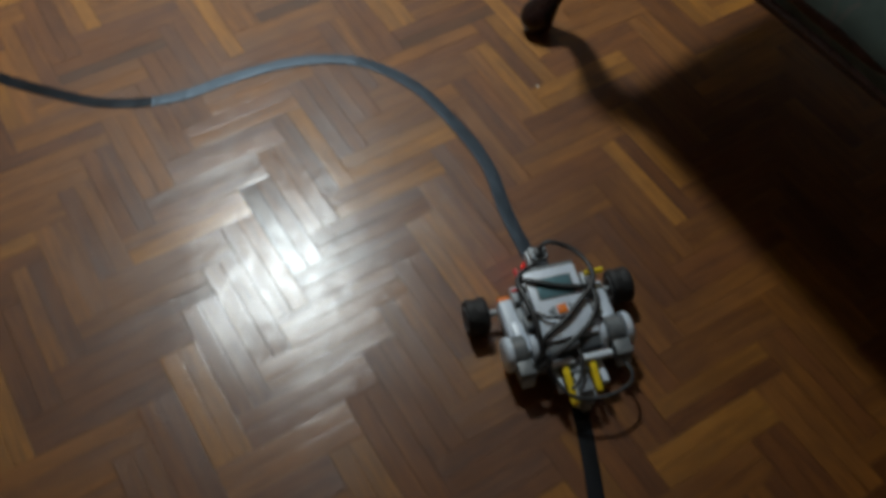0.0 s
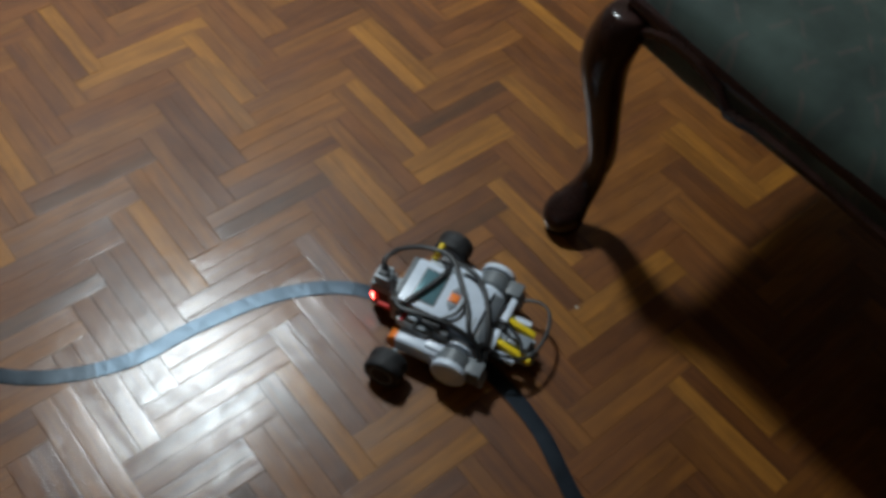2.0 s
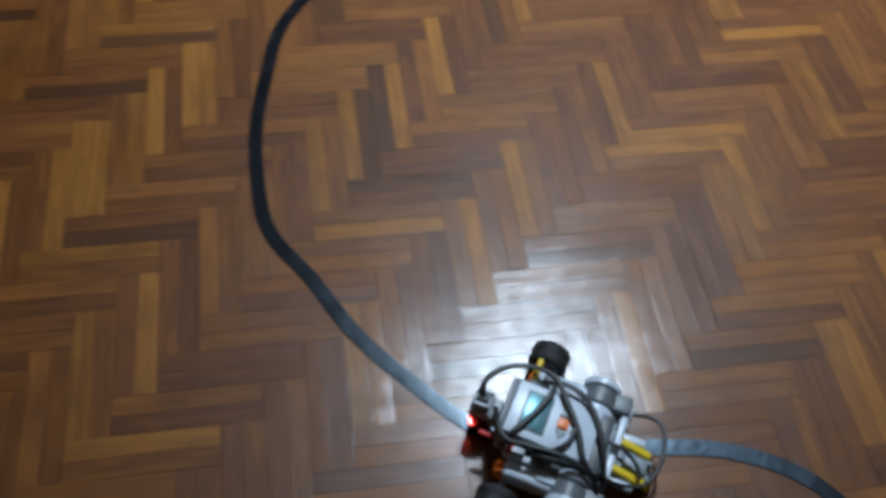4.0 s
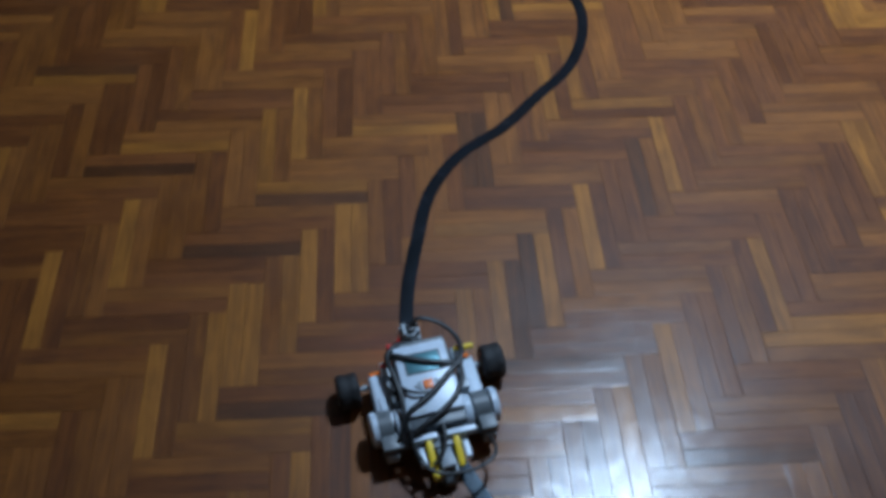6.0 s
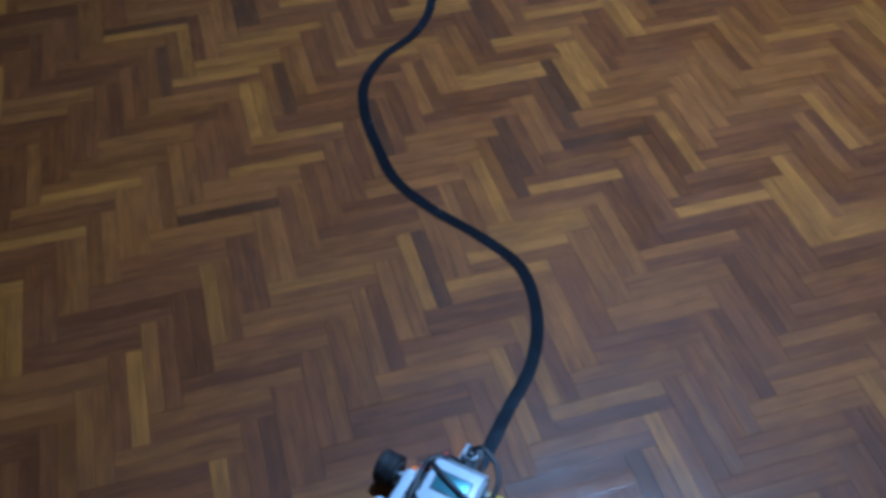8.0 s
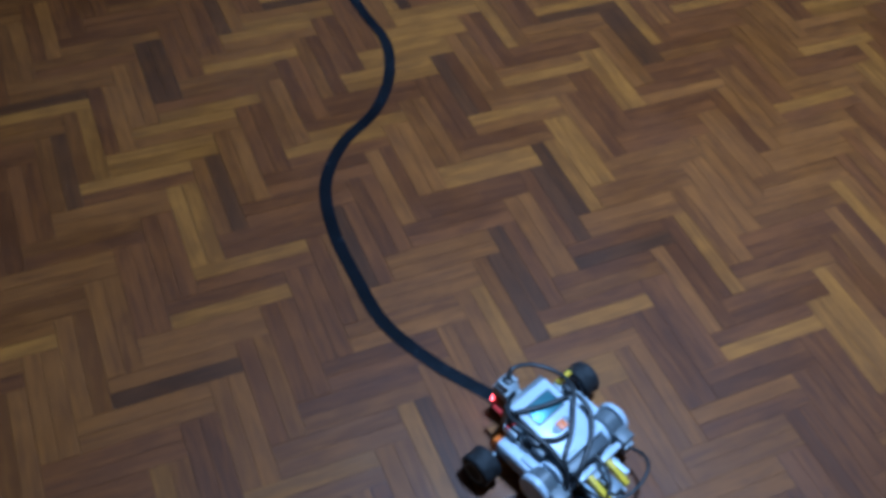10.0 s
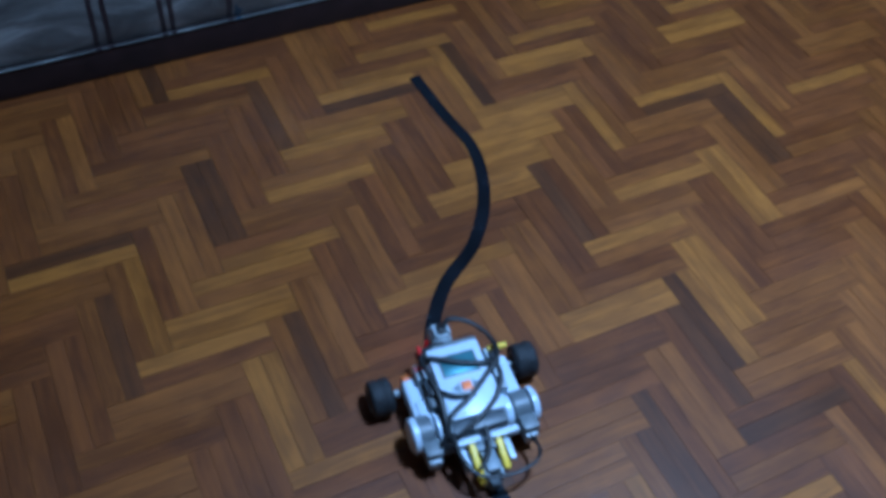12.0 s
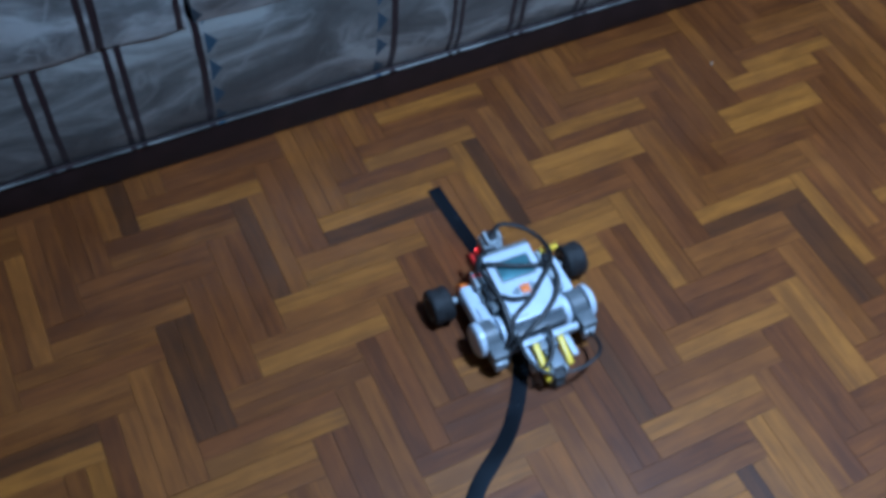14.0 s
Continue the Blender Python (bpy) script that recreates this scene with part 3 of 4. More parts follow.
def robot():
    e = tagged(empty("robot"), "white and grey toy-brick robot with black cables, driving on two wheels", "robot")
    # controller brick, leaning slightly back
    tilt = pose(0, -0.034, 0.0655, 4)
    bm = bmesh.new()
    block(bm, -0.0355, 0.0355, -0.056, 0.056, -0.042, -0.006, 0.003)
    brick = part("controller_brick", bm, PALE_GREY, e, "grey and white controller brick", at=tilt)
    bm = bmesh.new()
    block(bm, -0.0325, 0.0325, -0.043, 0.053, -0.0075, 0.001, 0.003)
    block(bm, -0.0355, 0.0355, -0.043, 0.004, -0.016, -0.001, 0.003)
    part("top_plate", bm, WHITE, brick, "glossy white cover plate")
    bm = bmesh.new()
    block(bm, -0.034, 0.034, -0.058, -0.0425, -0.026, -0.005, 0.003)
    part("end_cap", bm, DARK_GREY, brick, "dark grey battery end")
    bm = bmesh.new()
    block(bm, -0.034, 0.034, 0.0525, 0.060, -0.032, -0.0035, 0.002)
    part("end_cap", bm, GREY, brick, "dark grey port end")
    for s in (-1, 1):
        bm = bmesh.new()
        block(bm, s * 0.037 - 0.0022, s * 0.037 + 0.0022, -0.052, 0.05, -0.036, -0.02, 0.0015)
        part("side_band", bm, GREY, brick)
    bm = bmesh.new()
    block(bm, -0.0235, 0.0235, 0.0105, 0.0400, 0.0002, 0.0016, 0.0006)
    part("screen_frame", bm, GREY, brick)
    bm = bmesh.new()
    block(bm, -0.0212, 0.0212, 0.0125, 0.0380, 0.0008, 0.0022, 0.0003)
    part("screen", bm, SCREEN, brick, "blue-green display glass")
    bm = bmesh.new()
    block(bm, -0.0065, 0.0055, -0.0115, 0.0005, 0.0, 0.0035, 0.0015)
    part("button", bm, ORANGE, brick, "orange square button")
    for s in (-1, 1):
        bm = bmesh.new()
        vs = [bm.verts.new((s * a - 0.0005, b, c)) for c in (0.0, 0.003) for a, b in ((0.0085, 0.0005), (0.0085, -0.0115), (0.0175, -0.0055))]
        for f in ((0, 1, 2), (3, 4, 5), (0, 1, 4, 3), (1, 2, 5, 4), (2, 0, 3, 5)):
            bm.faces.new([vs[i] for i in f])
        bmesh.ops.recalc_face_normals(bm, faces=bm.faces)
        part("arrow_button", bm, MID_GREY, brick, "grey arrow button")
    bm = bmesh.new()
    block(bm, -0.0075, 0.0065, -0.0205, -0.0145, 0.0, 0.003, 0.0012)
    part("button", bm, MID_GREY, brick, "grey oblong button")
    bm = bmesh.new()
    block(bm, -0.028, -0.012, -0.0395, -0.037, 0.0009, 0.0016, 0)
    part("maker_mark", bm, PALE_GREY, brick, "faint grey oblong mark", smooth=False)

    # two motors
    for s in (-1, 1):
        bm = bmesh.new()
        block(bm, s * 0.0565 - 0.011, s * 0.0565 + 0.011, -0.052, 0.004, 0.020, 0.044, 0.006, segments=3)
        block(bm, s * 0.0545 - 0.0075, s * 0.0545 + 0.0075, -0.075, -0.03, 0.012, 0.048, 0.005)
        motor = part("motor", bm, WHITE, e, "white and grey drive motor")
        bm = bmesh.new()
        lathe(bm, [(-0.014, 0.0185), (-0.012, 0.0205), (0.006, 0.0205), (0.008, 0.0185)], (s * 0.0605, -0.068, 0.035), "x", 30)
        part("drum", bm, GREY, motor, "dark grey motor drum")
        bm = bmesh.new()
        lathe(bm, [(-0.0035, 0.019), (-0.003, 0.0215), (0.0035, 0.0215), (0.006, 0.0185), (0.0065, 0.008)] if s > 0 else [(-0.0065, 0.008), (-0.006, 0.0185), (-0.0035, 0.0215), (0.003, 0.0215), (0.0035, 0.019)], (s * 0.0735, -0.068, 0.035), "x", 30)
        part("drum_cap", bm, WHITE, motor, "white round end cap")
        bm = bmesh.new()
        lathe(bm, [(-0.009, 0.0185), (-0.0085, 0.0205), (-0.002, 0.0205), (0, 0.0185)], (s * 0.0455 + (0.006 if s < 0 else 0.0), -0.068, 0.035), "x", 30)
        part("drum_collar", bm, WHITE, motor)
        bm = bmesh.new()
        block(bm, s * 0.060 - 0.0105, s * 0.060 + 0.0105, -0.104, -0.082, 0.022, 0.046, 0.003)
        part("socket", bm, GREY, motor, "dark grey cable socket")
        bm = bmesh.new()
        block(bm, s * 0.060 - 0.008, s * 0.060 + 0.008, -0.108, -0.098, 0.018, 0.034, 0.002)
        part("plug", bm, PALE_GREY, motor)
        bm = bmesh.new()
        lathe(bm, [(-0.0075, 0.0105), (-0.006, 0.0125), (0.006, 0.0125), (0.0075, 0.0105)], (s * 0.0575, 0.002, 0.0285), "x", 24)
        part("hub", bm, ORANGE, motor, "orange motor hub")
        bm = bmesh.new()
        lathe(bm, [(-0.012, 0.0024), (0.012, 0.0024)], (s * 0.0735, 0, TYRE), "x", 10)
        lathe(bm, [(-0.0035, 0.0042), (0.0035, 0.0042)], (s * 0.0725, 0, TYRE), "x", 12)
        part("axle", bm, PALE_GREY, motor, "pale grey axle")

    # wheels
    wheels = []
    for s in (-1, 1):
        bm = bmesh.new()
        lathe(bm, [(-0.013, 0.017), (-0.0132, 0.0245), (-0.0122, 0.0266), (-0.0105, 0.0277), (-0.0045, 0.0279), (-0.003, 0.0275), (0.003, 0.0275), (0.0045, 0.0279), (0.0105, 0.0277), (0.0122, 0.0266), (0.0132, 0.0245), (0.013, 0.017)], (0, 0, 0), "x", 40)
        for v in bm.verts:
            lug = int(round(math.atan2(v.co.z, v.co.y) / (2 * math.pi) * 40)) % 4
            if abs(v.co.x) > 0.0033 and math.hypot(v.co.y, v.co.z) > 0.027 and (lug < 2) == (v.co.x > 0):
                v.co.y, v.co.z = v.co.y * 1.028, v.co.z * 1.028
        bmesh.ops.scale(bm, vec=(1.04, TYRE / 0.0285, TYRE / 0.0285), verts=bm.verts)
        w = part("wheel", bm, RUBBER, e, "treaded black rubber tyre", at=pose(s * 0.0935, 0, TYRE))
        bm = bmesh.new()
        lathe(bm, [(-0.0125, 0.004), (-0.0128, 0.0105), (-0.0142, 0.0145), (-0.0120, 0.0158), (0.0120, 0.0158), (0.0142, 0.0145), (0.0128, 0.0105), (0.0125, 0.004)], (0, 0, 0), "x", 28)
        part("rim", bm, MID_GREY, w, "grey wheel rim")
        for k in range(6):
            bm = bmesh.new()
            a = k * math.pi / 3
            lathe(bm, [(-0.0130, 0.0013), (0.0130, 0.0013)], (0, 0.0078 * math.cos(a), 0.0083 * math.sin(a)), "x", 8)
            part("pin_hole", bm, BLACK, w)
        wheels.append((w, s))

    # light sensor in front, hung upright over the line
    bm = bmesh.new()
    block(bm, -0.0140, 0.0110, 0.028, 0.052, 0.007, 0.040, 0.003)
    sensor = part("light_sensor", bm, DARK_LENS, e, "dark light sensor with a red diode", at=pose(-0.001, 0.008, 0))
    bm = bmesh.new()
    block(bm, -0.0143, 0.0113, 0.029, 0.0525, 0.037, 0.053, 0.003)
    block(bm, -0.0135, 0.0115, 0.020, 0.036, 0.026, 0.046, 0.002)
    part("back_shell", bm, PALE_GREY, sensor, "pale grey sensor shell")
    bm = bmesh.new()
    block(bm, -0.0110, 0.0100, 0.0315, 0.0520, 0.0515, 0.0590, 0.003)
    block(bm, -0.0110, -0.0070, 0.0330, 0.0500, 0.0580, 0.0625, 0.001)
    block(bm, 0.0060, 0.0100, 0.0330, 0.0500, 0.0580, 0.0625, 0.001)
    part("lid", bm, PALE_GREY, sensor, "pale grey square lid")
    bm = bmesh.new()
    block(bm, -0.0055, 0.0045, 0.0350, 0.0480, 0.0575, 0.0650, 0.002)
    part("plug", bm, BLACK, sensor, "black cable plug")
    facing = pose(-0.0122, 0.0450, 0.0285, 4, 0, 46)
    bm = bmesh.new()
    lathe(bm, [(0.0, 0.0068), (0.0045, 0.0068), (0.0050, 0.0060), (0.0050, 0.0045)], (0, 0, 0), "y", 16)
    part("diode_collar", bm, LIT_HOUSING, sensor, "diode housing, the diode's red light put in as glow", at=facing)
    bm = bmesh.new()
    lathe(bm, [(0.003, 0.0044), (0.0051, 0.0044), (0.0054, 0.0034), (0.0055, 0.0012)], (0, 0, 0), "y", 16)
    part("diode", bm, DIODE, sensor, "lit red diode", at=facing)
    bm = bmesh.new()
    block(bm, -0.017, 0.017, 0.022, 0.030, 0.022, 0.030, 0.0015)
    block(bm, -0.006, 0.004, 0.024, 0.040, 0.020, 0.027, 0.0015)
    part("sensor_bracket", bm, GREY, e)

    # rear frame and caster
    for x0, x1, y, z, m in ((-0.038, -0.004, -0.099, 0.046, WHITE), (0.002, 0.043, -0.100, 0.047, WHITE), (-0.05, 0.05, -0.092, 0.026, PALE_GREY)):
        bm = bmesh.new()
        block(bm, x0, x1, y - 0.004, y + 0.004, z - 0.004, z + 0.004, 0.002)
        part("cross_beam", bm, m, e)
    for s in (-1, 1):
        bm = bmesh.new()
        block(bm, -0.004, 0.004, -0.019, 0.019, -0.004, 0.004, 0.0025)
        for k in (-1, 0, 1):
            lathe(bm, [(-0.0043, 0.0024), (0.0043, 0.0024)], (0, k * 0.011, 0), "x", 10)
        beam = part("yellow_beam", bm, YELLOW, e, "yellow pierced beam", at=pose(s * 0.0165, -0.120, 0.038, 18))
        bm = bmesh.new()
        block(bm, s * 0.027 - 0.004, s * 0.027 + 0.004, -0.130, -0.096, 0.030, 0.038, 0.002)
        part("side_beam", bm, WHITE, e)
    bm = bmesh.new()
    block(bm, -0.009, 0.009, -0.138, -0.112, 0.026, 0.040, 0.003)
    block(bm, -0.012, 0.012, -0.112, -0.098, 0.034, 0.042, 0.002)
    caster = part("caster", bm, MID_GREY, e, "grey caster fork")
    bm = bmesh.new()
    lathe(bm, [(-0.006, 0.008), (-0.0055, 0.0125), (0.0055, 0.0125), (0.006, 0.008)], (0, -0.137, 0.0128), "x", 20)
    part("caster_wheel", bm, GREY, caster)
    for s in (-1, 1):
        bm = bmesh.new()
        block(bm, s * 0.009 - 0.002, s * 0.009 + 0.002, -0.143, -0.122, 0.008, 0.034, 0.0015)
        part("fork_arm", bm, PALE_GREY, caster)
    bm = bmesh.new()
    lathe(bm, [(-0.005, 0.004), (0.005, 0.004)], (-0.0165, -0.142, 0.030), "y", 12)
    part("peg", bm, YELLOW, e, "yellow round peg")

    # pegs and connectors beside the brick
    bm = bmesh.new()
    lathe(bm, [(-0.008, 0.0034), (0.008, 0.0034)], (-0.042, 0.004, 0.056), "x", 12)
    part("peg", bm, RED, e, "red peg")
    bm = bmesh.new()
    lathe(bm, [(-0.009, 0.003), (0.009, 0.003)], (-0.0325, 0.033, 0.044), "y", 12)
    part("peg", bm, RED, e, "red peg")
    bm = bmesh.new()
    lathe(bm, [(-0.012, 0.0034), (0.012, 0.0034)], (0.056, 0.006, 0.060), "x", 12)
    part("peg", bm, YELLOW, e, "yellow peg")
    for s in (-1, 1):
        bm = bmesh.new()
        block(bm, s * 0.045 - 0.006, s * 0.045 + 0.006, -0.012, 0.010, 0.046, 0.058, 0.002)
        block(bm, s * 0.046 - 0.004, s * 0.046 + 0.004, -0.034, 0.006, 0.042, 0.050, 0.002)
        part("connector", bm, PALE_GREY, e)
        bm = bmesh.new()
        block(bm, s * 0.043 - 0.005, s * 0.043 + 0.005, -0.052, -0.034, 0.044, 0.062, 0.002)
        part("connector", bm, GREY if s < 0 else PALE_GREY, e)

    # cables
    runs = [
        [(-0.001, 0.050, 0.066), (0.012, 0.054, 0.072), (0.036, 0.042, 0.069), (0.050, 0.016, 0.069), (0.047, -0.014, 0.073), (0.022, -0.037, 0.0725), (-0.004, -0.057, 0.0705), (-0.032, -0.072, 0.066), (-0.042, -0.088, 0.054), (-0.052, -0.096, 0.044)],
        [(-0.004, 0.034, 0.054), (-0.024, 0.026, 0.066), (-0.041, 0.010, 0.069), (-0.040, -0.016, 0.072), (-0.037, -0.050, 0.070), (-0.039, -0.080, 0.060), (-0.036, -0.104, 0.044), (-0.030, -0.122, 0.030)],
        [(-0.042, 0.006, 0.062), (-0.034, 0.007, 0.071), (-0.018, -0.001, 0.0735), (0.002, -0.010, 0.0730), (0.024, -0.017, 0.0725), (0.044, -0.019, 0.068)],
        [(0.043, -0.016, 0.072), (0.041, -0.042, 0.072), (0.028, -0.063, 0.069), (0.006, -0.079, 0.0665), (-0.022, -0.092, 0.060), (-0.046, -0.100, 0.046)],
        [(0.058, -0.106, 0.032), (0.060, -0.126, 0.038), (0.050, -0.142, 0.042), (0.024, -0.150, 0.042), (-0.006, -0.147, 0.041), (-0.024, -0.136, 0.042), (-0.034, -0.112, 0.048), (-0.036, -0.092, 0.058)],
        [(0.004, -0.090, 0.056), (0.003, -0.108, 0.054), (-0.006, -0.126, 0.048), (-0.018, -0.134, 0.044)],
        [(-0.036, -0.036, 0.068), (-0.022, -0.050, 0.0720), (-0.002, -0.054, 0.0715)],
    ]
    for k, run in enumerate(runs):
        bm = bmesh.new()
        tube(bm, spline(run, 7), 0.0032 if k < 4 else 0.0023, 8, 0.8)
        part("cable", bm, CABLE, e, "black connecting cable")
    bm = bmesh.new()
    block(bm, -0.0045, 0.0045, -0.008, 0.008, -0.004, 0.004, 0.0015)
    part("cable_plug", bm, BLACK, e, at=pose(0.044, -0.012, 0.068))
    bm = bmesh.new()
    block(bm, -0.0055, 0.0055, -0.011, 0.011, -0.005, 0.005, 0.0015)
    part("cable_plug", bm, BLACK, e, at=pose(-0.040, -0.030, 0.064))
    return e, wheels


ROBOT, WHEELS = robot()


# ---- parquet strips, two to a herringbone block ----
LONG, WIDE, X0, Y0 = 0.1671, 0.0482, 0.3624, 1.1091
# the pattern lies a little askew in the room, turned about this point
ASKEW = pose(0.3, 1.6, 0, 0, 0, -0.49) @ pose(-0.3, -1.6, 0)
GAP, DEEP = 0.0002, 0.006
# strips whose tone stands out: column, step, across (0) or along (1) the room, strip of the block
PALE_BY_SETTEE = [(-1, -11, 1, 0), (2, -8, 0, 0), (2, -8, 0, 1), (2, -1, 1, 1), (3, -5, 1, 1), (3, -4, 1, 1), (3, -3, 1, 0), (3, 0, 1, 0), (4, -7, 1, 0), (4, -1, 0, 0)]
PALE_ON_BEND = [(-3, -10, 1, 0), (-3, -8, 1, 0), (-2, -10, 0, 1), (-2, -8, 1, 0), (-2, -7, 1, 1), (-2, -6, 1, 0), (-2, -5, 1, 0), (-1, -6, 0, 0), (-1, -4, 1, 0), (-1, -1, 1, 0), (0, -5, 1, 1), (0, -3, 1, 0), (0, -1, 0, 1), (0, 0, 0, 0), (0, 0, 1, 1), (1, -1, 1, 1), (1, 0, 1, 0), (1, 3, 1, 1), (2, 1, 1, 1), (2, 4, 1, 1), (3, 3, 1, 0)]
PALE_IN_MIDDLE = [(-4, -6, 0, 0), (-4, -2, 1, 1), (-4, 1, 1, 0), (-4, 2, 0, 1), (-3, -4, 1, 0), (-3, -3, 1, 0), (-3, -2, 0, 0), (-3, 4, 0, 1), (-3, 4, 1, 0), (-3, 8, 0, 0), (-2, 2, 0, 1), (-2, 9, 0, 0), (-2, 11, 1, 1), (-1, 2, 1, 0), (-1, 11, 1, 0), (-1, 14, 1, 0)]
PALE_BY_SOFA = [(-7, 14, 0, 0), (-6, 2, 0, 0), (-6, 7, 0, 1), (-6, 8, 0, 0), (-6, 8, 1, 1), (-6, 9, 0, 1), (-6, 10, 0, 0), (-6, 12, 0, 0), (-6, 13, 0, 1), (-6, 14, 0, 0), (-6, 15, 0, 1), (-6, 18, 0, 1), (-5, 6, 0, 1), (-5, 10, 0, 1), (-5, 11, 0, 0), (-5, 13, 0, 0), (-5, 13, 0, 1), (-5, 14, 0, 0), (-5, 14, 0, 1), (-5, 15, 0, 0), (-5, 15, 0, 1), (-5, 16, 0, 0), (-5, 16, 0, 1), (-5, 18, 0, 0)]
PALE_BY_SOFA_TOO = [(-5, 18, 0, 1), (-5, 19, 0, 1), (-5, 21, 0, 0), (-4, 13, 0, 1), (-4, 17, 1, 0), (-4, 23, 0, 0), (-3, 12, 1, 1), (-3, 13, 1, 0), (-3, 13, 1, 1), (-3, 16, 1, 0), (-3, 16, 1, 1), (-3, 20, 0, 1)]
HONEY_BY_SETTEE = [(3, -5, 1, 0)]
HONEY_ON_BEND = [(-3, -6, 0, 1), (-1, -1, 0, 1)]
HONEY_BY_SOFA = [(-7, 11, 0, 0), (-6, 13, 0, 0)]
BROWN_ON_BEND = [(-1, 0, 0, 1), (-1, 1, 0, 0), (0, -4, 0, 1), (1, -3, 1, 1), (1, 0, 0, 0), (2, 0, 1, 1)]
BROWN_IN_MIDDLE = [(-3, 10, 0, 1)]
BROWN_BY_SOFA = [(-7, 16, 0, 0), (-6, 12, 1, 1), (-6, 13, 1, 0), (-6, 17, 1, 1), (-5, 12, 1, 0), (-5, 12, 1, 1), (-5, 13, 1, 1), (-4, 18, 1, 0), (-3, 15, 1, 1), (-3, 20, 0, 0), (-3, 20, 1, 1)]
DARK_BY_SETTEE = [(1, -4, 0, 0), (2, -4, 0, 0), (2, -1, 0, 1)]
DARK_ON_BEND = [(-3, -7, 0, 0), (-2, -9, 0, 0), (-1, -5, 0, 1), (-1, -4, 1, 1), (-1, -3, 1, 0), (-1, 1, 1, 0), (0, -7, 0, 0), (0, -4, 0, 0)]
DARK_IN_MIDDLE = [(-5, -6, 0, 1), (-5, 3, 0, 0), (-4, -7, 0, 0), (-3, -5, 0, 0), (-3, 4, 1, 1), (-3, 8, 1, 1), (-3, 9, 1, 0)]
DARK_BY_SOFA = [(-7, 8, 0, 1), (-7, 14, 1, 1), (-6, 7, 1, 1), (-6, 11, 1, 0), (-6, 11, 1, 1), (-6, 14, 1, 0), (-6, 15, 0, 0), (-5, 8, 1, 1), (-5, 17, 1, 1), (-4, 14, 1, 0), (-3, 11, 1, 1), (-3, 12, 1, 0), (-3, 18, 1, 0), (-3, 18, 1, 1)]
KNOWN_TONES = {}
for tone_class, listed in ((0, PALE_BY_SETTEE), (0, PALE_ON_BEND), (0, PALE_IN_MIDDLE), (0, PALE_BY_SOFA), (0, PALE_BY_SOFA_TOO), (1, HONEY_BY_SETTEE), (1, HONEY_ON_BEND), (1, HONEY_BY_SOFA), (2, BROWN_ON_BEND), (2, BROWN_IN_MIDDLE), (2, BROWN_BY_SOFA), (3, DARK_BY_SETTEE), (3, DARK_ON_BEND), (3, DARK_IN_MIDDLE), (3, DARK_BY_SOFA)):
    KNOWN_TONES.update({row: tone_class for row in listed})


def strip_shape():
    a, b = LONG / 2 - GAP, WIDE / 4 - GAP
    v = [(sx * a, sy * b, -DEEP) for sx, sy in ((-1, -1), (1, -1), (1, 1), (-1, 1))]
    v += [(sx * a, sy * b, 0) for sx, sy in ((-1, -1), (1, -1), (1, 1), (-1, 1))]
    f = [(4, 5, 6, 7)] + [(k, (k + 1) % 4, 4 + (k + 1) % 4, 4 + k) for k in range(4)]
    return np.array(v), f


def parquet():
    rng = random.Random(7)
    v, faces = strip_shape()
    meshes = []
    for m in WOODS:
        me = bpy.data.meshes.new("parquet_strip")
        me.from_pydata(v.tolist(), [], faces)
        uv = me.uv_layers.new(name="grain")
        for lp in me.loops:
            uv.data[lp.index].uv = v[lp.vertex_index][:2]
        me.materials.append(m)
        meshes.append(me)
    vs, fs, uvs, mats = [], [], [], []
    for j in range(-16, 17):
        for k in range(-80, 100):
            bx, by = X0 + k * WIDE + j * LONG, Y0 + k * WIDE - j * LONG
            for along in (0, 1):
                # whole blocks are often cut from one plank
                block_tone = rng.choices((0, 1, 2, 3), (6, 48, 45, 1))[0]
                alike = rng.random() < 0.5
                for strip in (0, 1):
                    own = rng.choices((0, 1, 2, 3), (8, 48, 43, 1))[0]
                    tone = KNOWN_TONES.get((j, k, along, strip), block_tone if alike else own)
                    if along:
                        cx, cy = bx - WIDE * (0.75 - 0.5 * strip), by + LONG / 2
                    else:
                        cx, cy = bx + LONG / 2, by + WIDE * (0.25 + 0.5 * strip)
                    if not (XW < cx < XE and YS < cy < YN):
                        continue
                    m = ASKEW @ pose(cx, cy, rng.uniform(-0.0002, 0.0), rng.gauss(0, 0.22), rng.gauss(0, 0.1), 90 * along + 180 * (rng.random() < 0.5))
                    off = rng.random() * 9
                    if -0.22 < cx < 0.46 and 0.52 < cy < 2.32:
                        ob = new("parquet_strip", meshes[tone])
                        ob.parent = FLOOR
                        ob.matrix_basis = m
                        continue
                    n0 = len(vs)
                    mm = np.array(m)
                    vs.extend((v @ mm[:3, :3].T + mm[:3, 3]).tolist())
                    fs.extend([tuple(n0 + i for i in f) for f in faces])
                    mats.extend([tone] * len(faces))
                    for f in faces:
                        for i in f:
                            uvs.append((v[i][0] + off, v[i][1]))
    me = bpy.data.meshes.new("parquet_field")
    me.from_pydata(vs, [], fs)
    for m in WOODS:
        me.materials.append(m)
    me.polygons.foreach_set("material_index", mats)
    uv = me.uv_layers.new(name="grain")
    uv.data.foreach_set("uv", [c for p in uvs for c in p])
    field = new("parquet_field", me)
    field.parent = FLOOR
    tagged(field, "herringbone parquet strips in mixed brown tones", kind="stuff")


parquet()


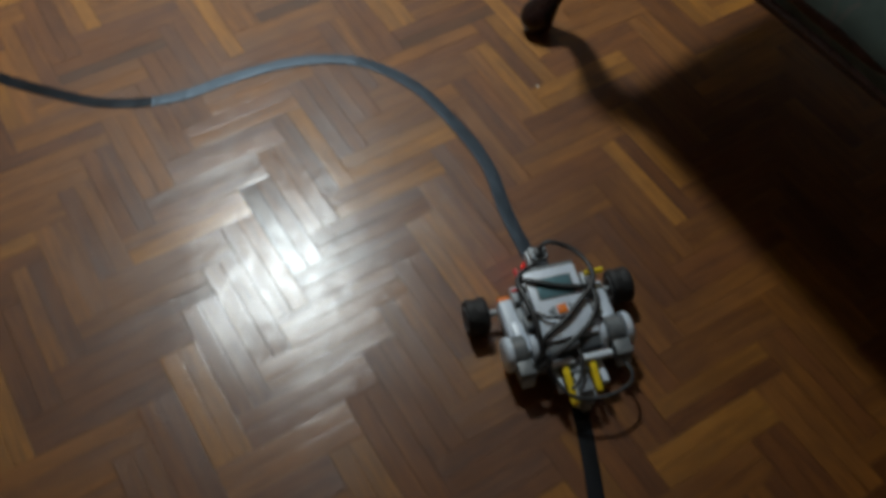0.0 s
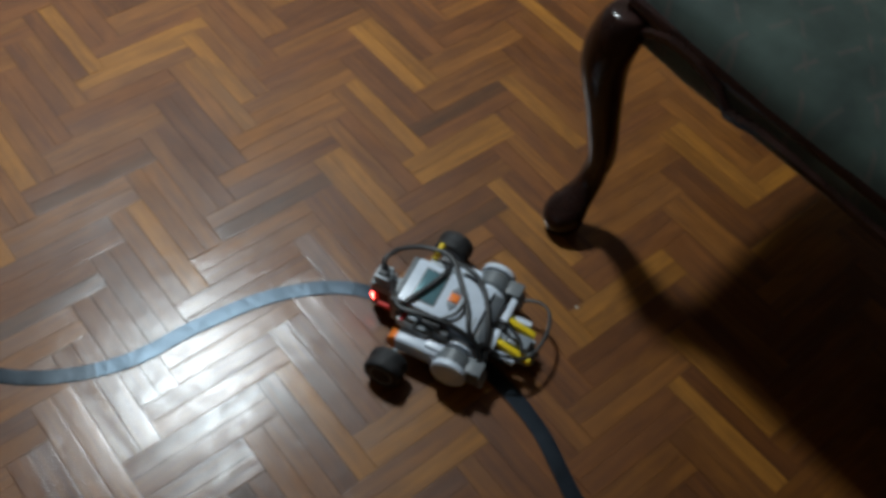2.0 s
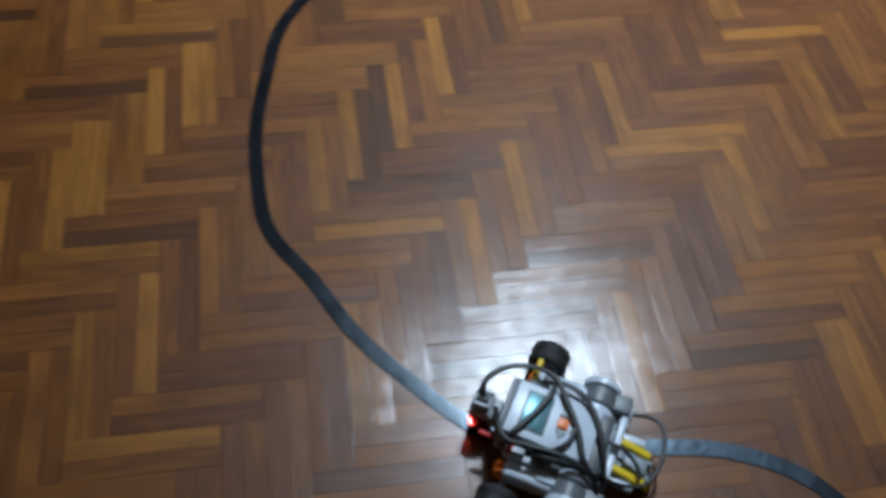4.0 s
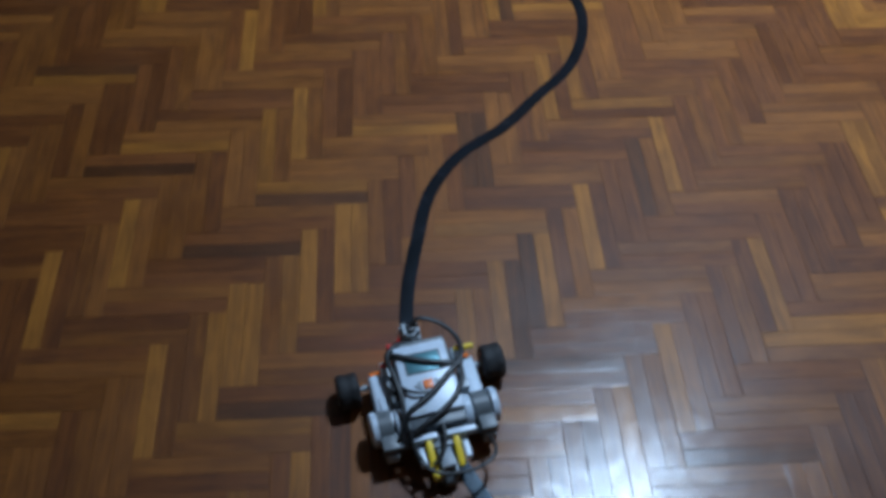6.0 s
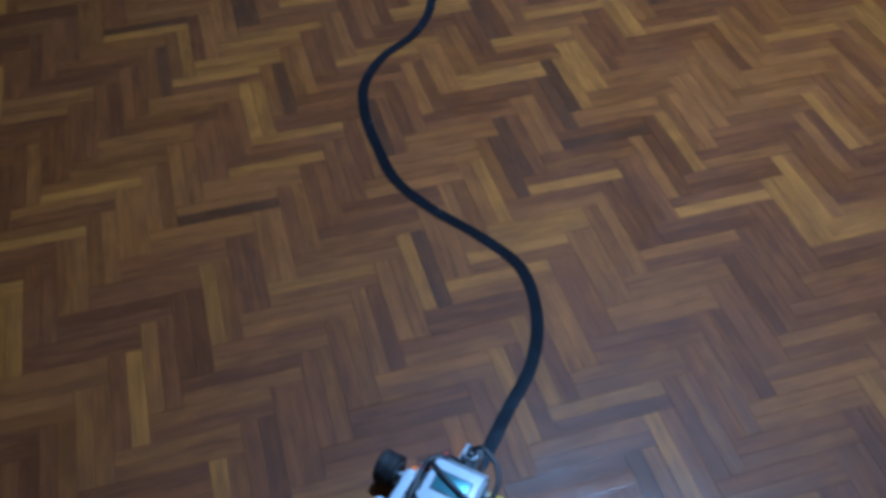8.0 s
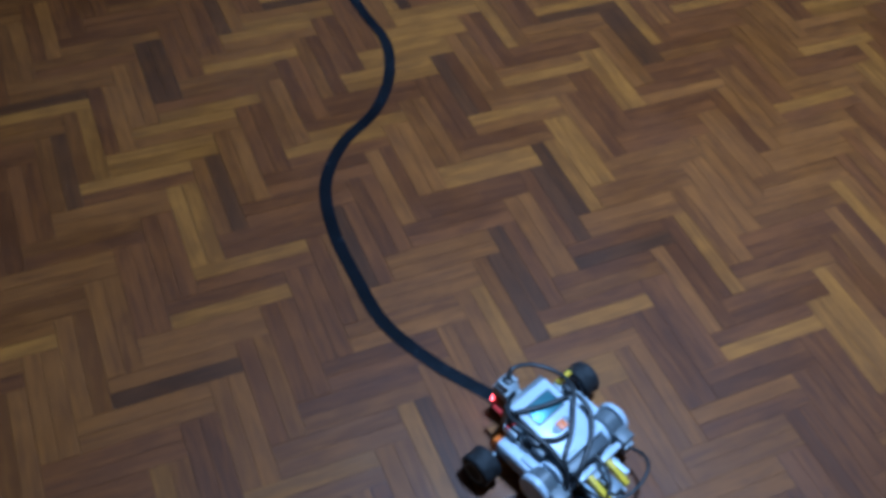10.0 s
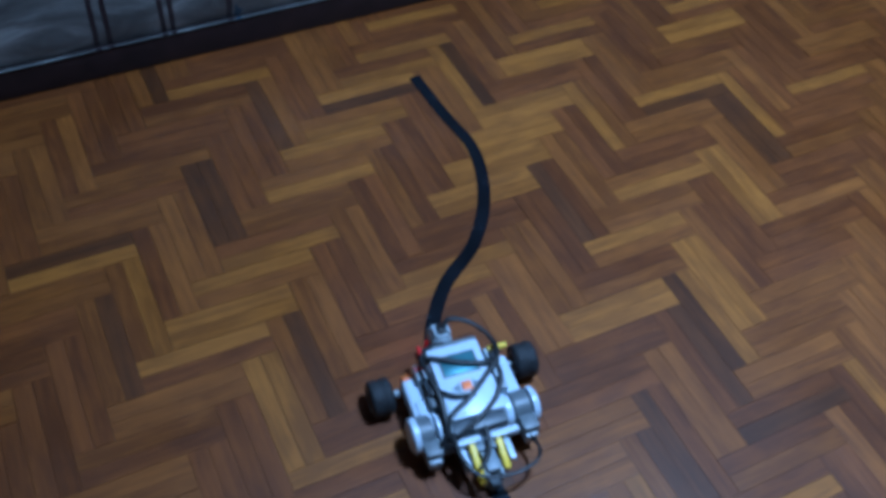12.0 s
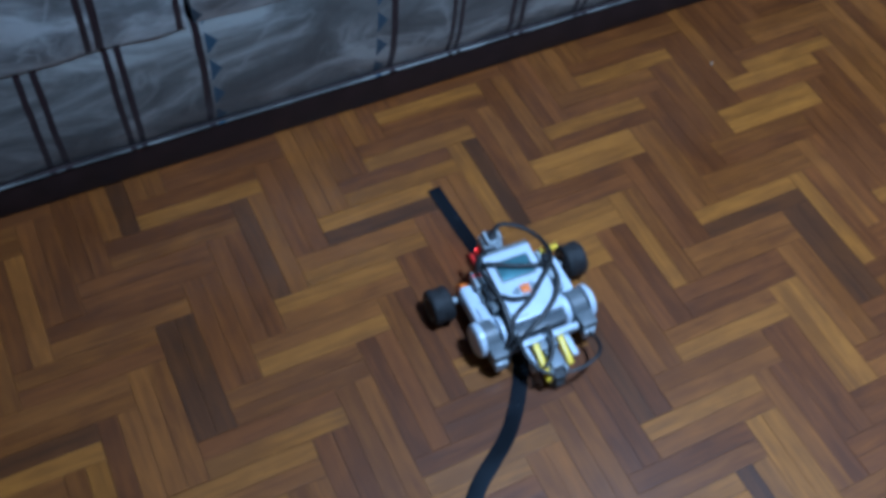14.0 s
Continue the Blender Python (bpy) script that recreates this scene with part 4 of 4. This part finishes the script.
# ---- movement ----
ROUTE = [
    (0.0, 0.406, 0.081, -17.0),
    (0.5, 0.442, 0.187, -10.2),
    (1.0, 0.469, 0.295, -7.8),
    (1.5, 0.480, 0.407, 2.9),
    (2.0, 0.460, 0.516, 26.0),
    (2.5, 0.398, 0.597, 50.3),
    (3.0, 0.311, 0.642, 74.9),
    (3.5, 0.193, 0.663, 86.5),
    (4.0, 0.106, 0.691, 59.5),
    (4.2, 0.065, 0.720, 56.6),
    (4.6, -0.004, 0.778, 44.1),
    (5.0, -0.060, 0.849, 32.7),
    (5.4, -0.106, 0.928, 30.5),
    (5.8, -0.147, 1.007, 18.6),
    (6.3, -0.155, 1.117, 1.0),
    (6.5, -0.156, 1.157, -3.5),
    (7.0, -0.140, 1.271, -11.9),
    (7.5, -0.101, 1.377, -29.3),
    (8.0, -0.042, 1.479, -44.5),
    (8.4, 0.027, 1.552, -43.0),
    (8.8, 0.094, 1.624, -40.9),
    (9.2, 0.147, 1.708, -25.5),
    (9.6, 0.173, 1.800, -2.5),
    (9.8, 0.164, 1.845, 14.5),
    (10.0, 0.156, 1.877, 20.5),
    (10.5, 0.099, 1.983, 31.0),
    (11.0, 0.053, 2.094, 20.7),
    (11.5, 0.046, 2.204, 6.6),
    (12.0, 0.049, 2.312, -6.7),
    (12.5, 0.088, 2.399, -38.9),
    (13.0, 0.175, 2.492, -43.4),
    (13.5, 0.244, 2.587, -22.9),
    (14.0, 0.269, 2.682, -2.2),
]


def motions():
    walk(ROBOT, [(t, pose(x, y, 0, 0, 0, a)) for t, x, y, a in ROUTE])
    for w, s in WHEELS:
        turn, last, rows = 0.0, None, []
        for n in range(141):
            t = n / 10
            k = max(i for i, r in enumerate(ROUTE) if r[0] <= t + 1e-6)
            a, b = ROUTE[k], ROUTE[min(k + 1, len(ROUTE) - 1)]
            f = (t - a[0]) / (b[0] - a[0]) if b[0] > a[0] else 0
            x, y, yaw = (a[i] + (b[i] - a[i]) * f for i in (1, 2, 3))
            hub = Vector((x + s * 0.0935 * math.cos(radians(yaw)), y + s * 0.0935 * math.sin(radians(yaw))))
            if last is not None:
                fwd = Vector((-math.sin(radians(yaw)), math.cos(radians(yaw))))
                turn -= math.degrees((hub - last).dot(fwd) / TYRE)
            last = hub
            rows.append((t, pose(s * 0.0935, 0, TYRE, turn)))
        walk(w, rows)


motions()
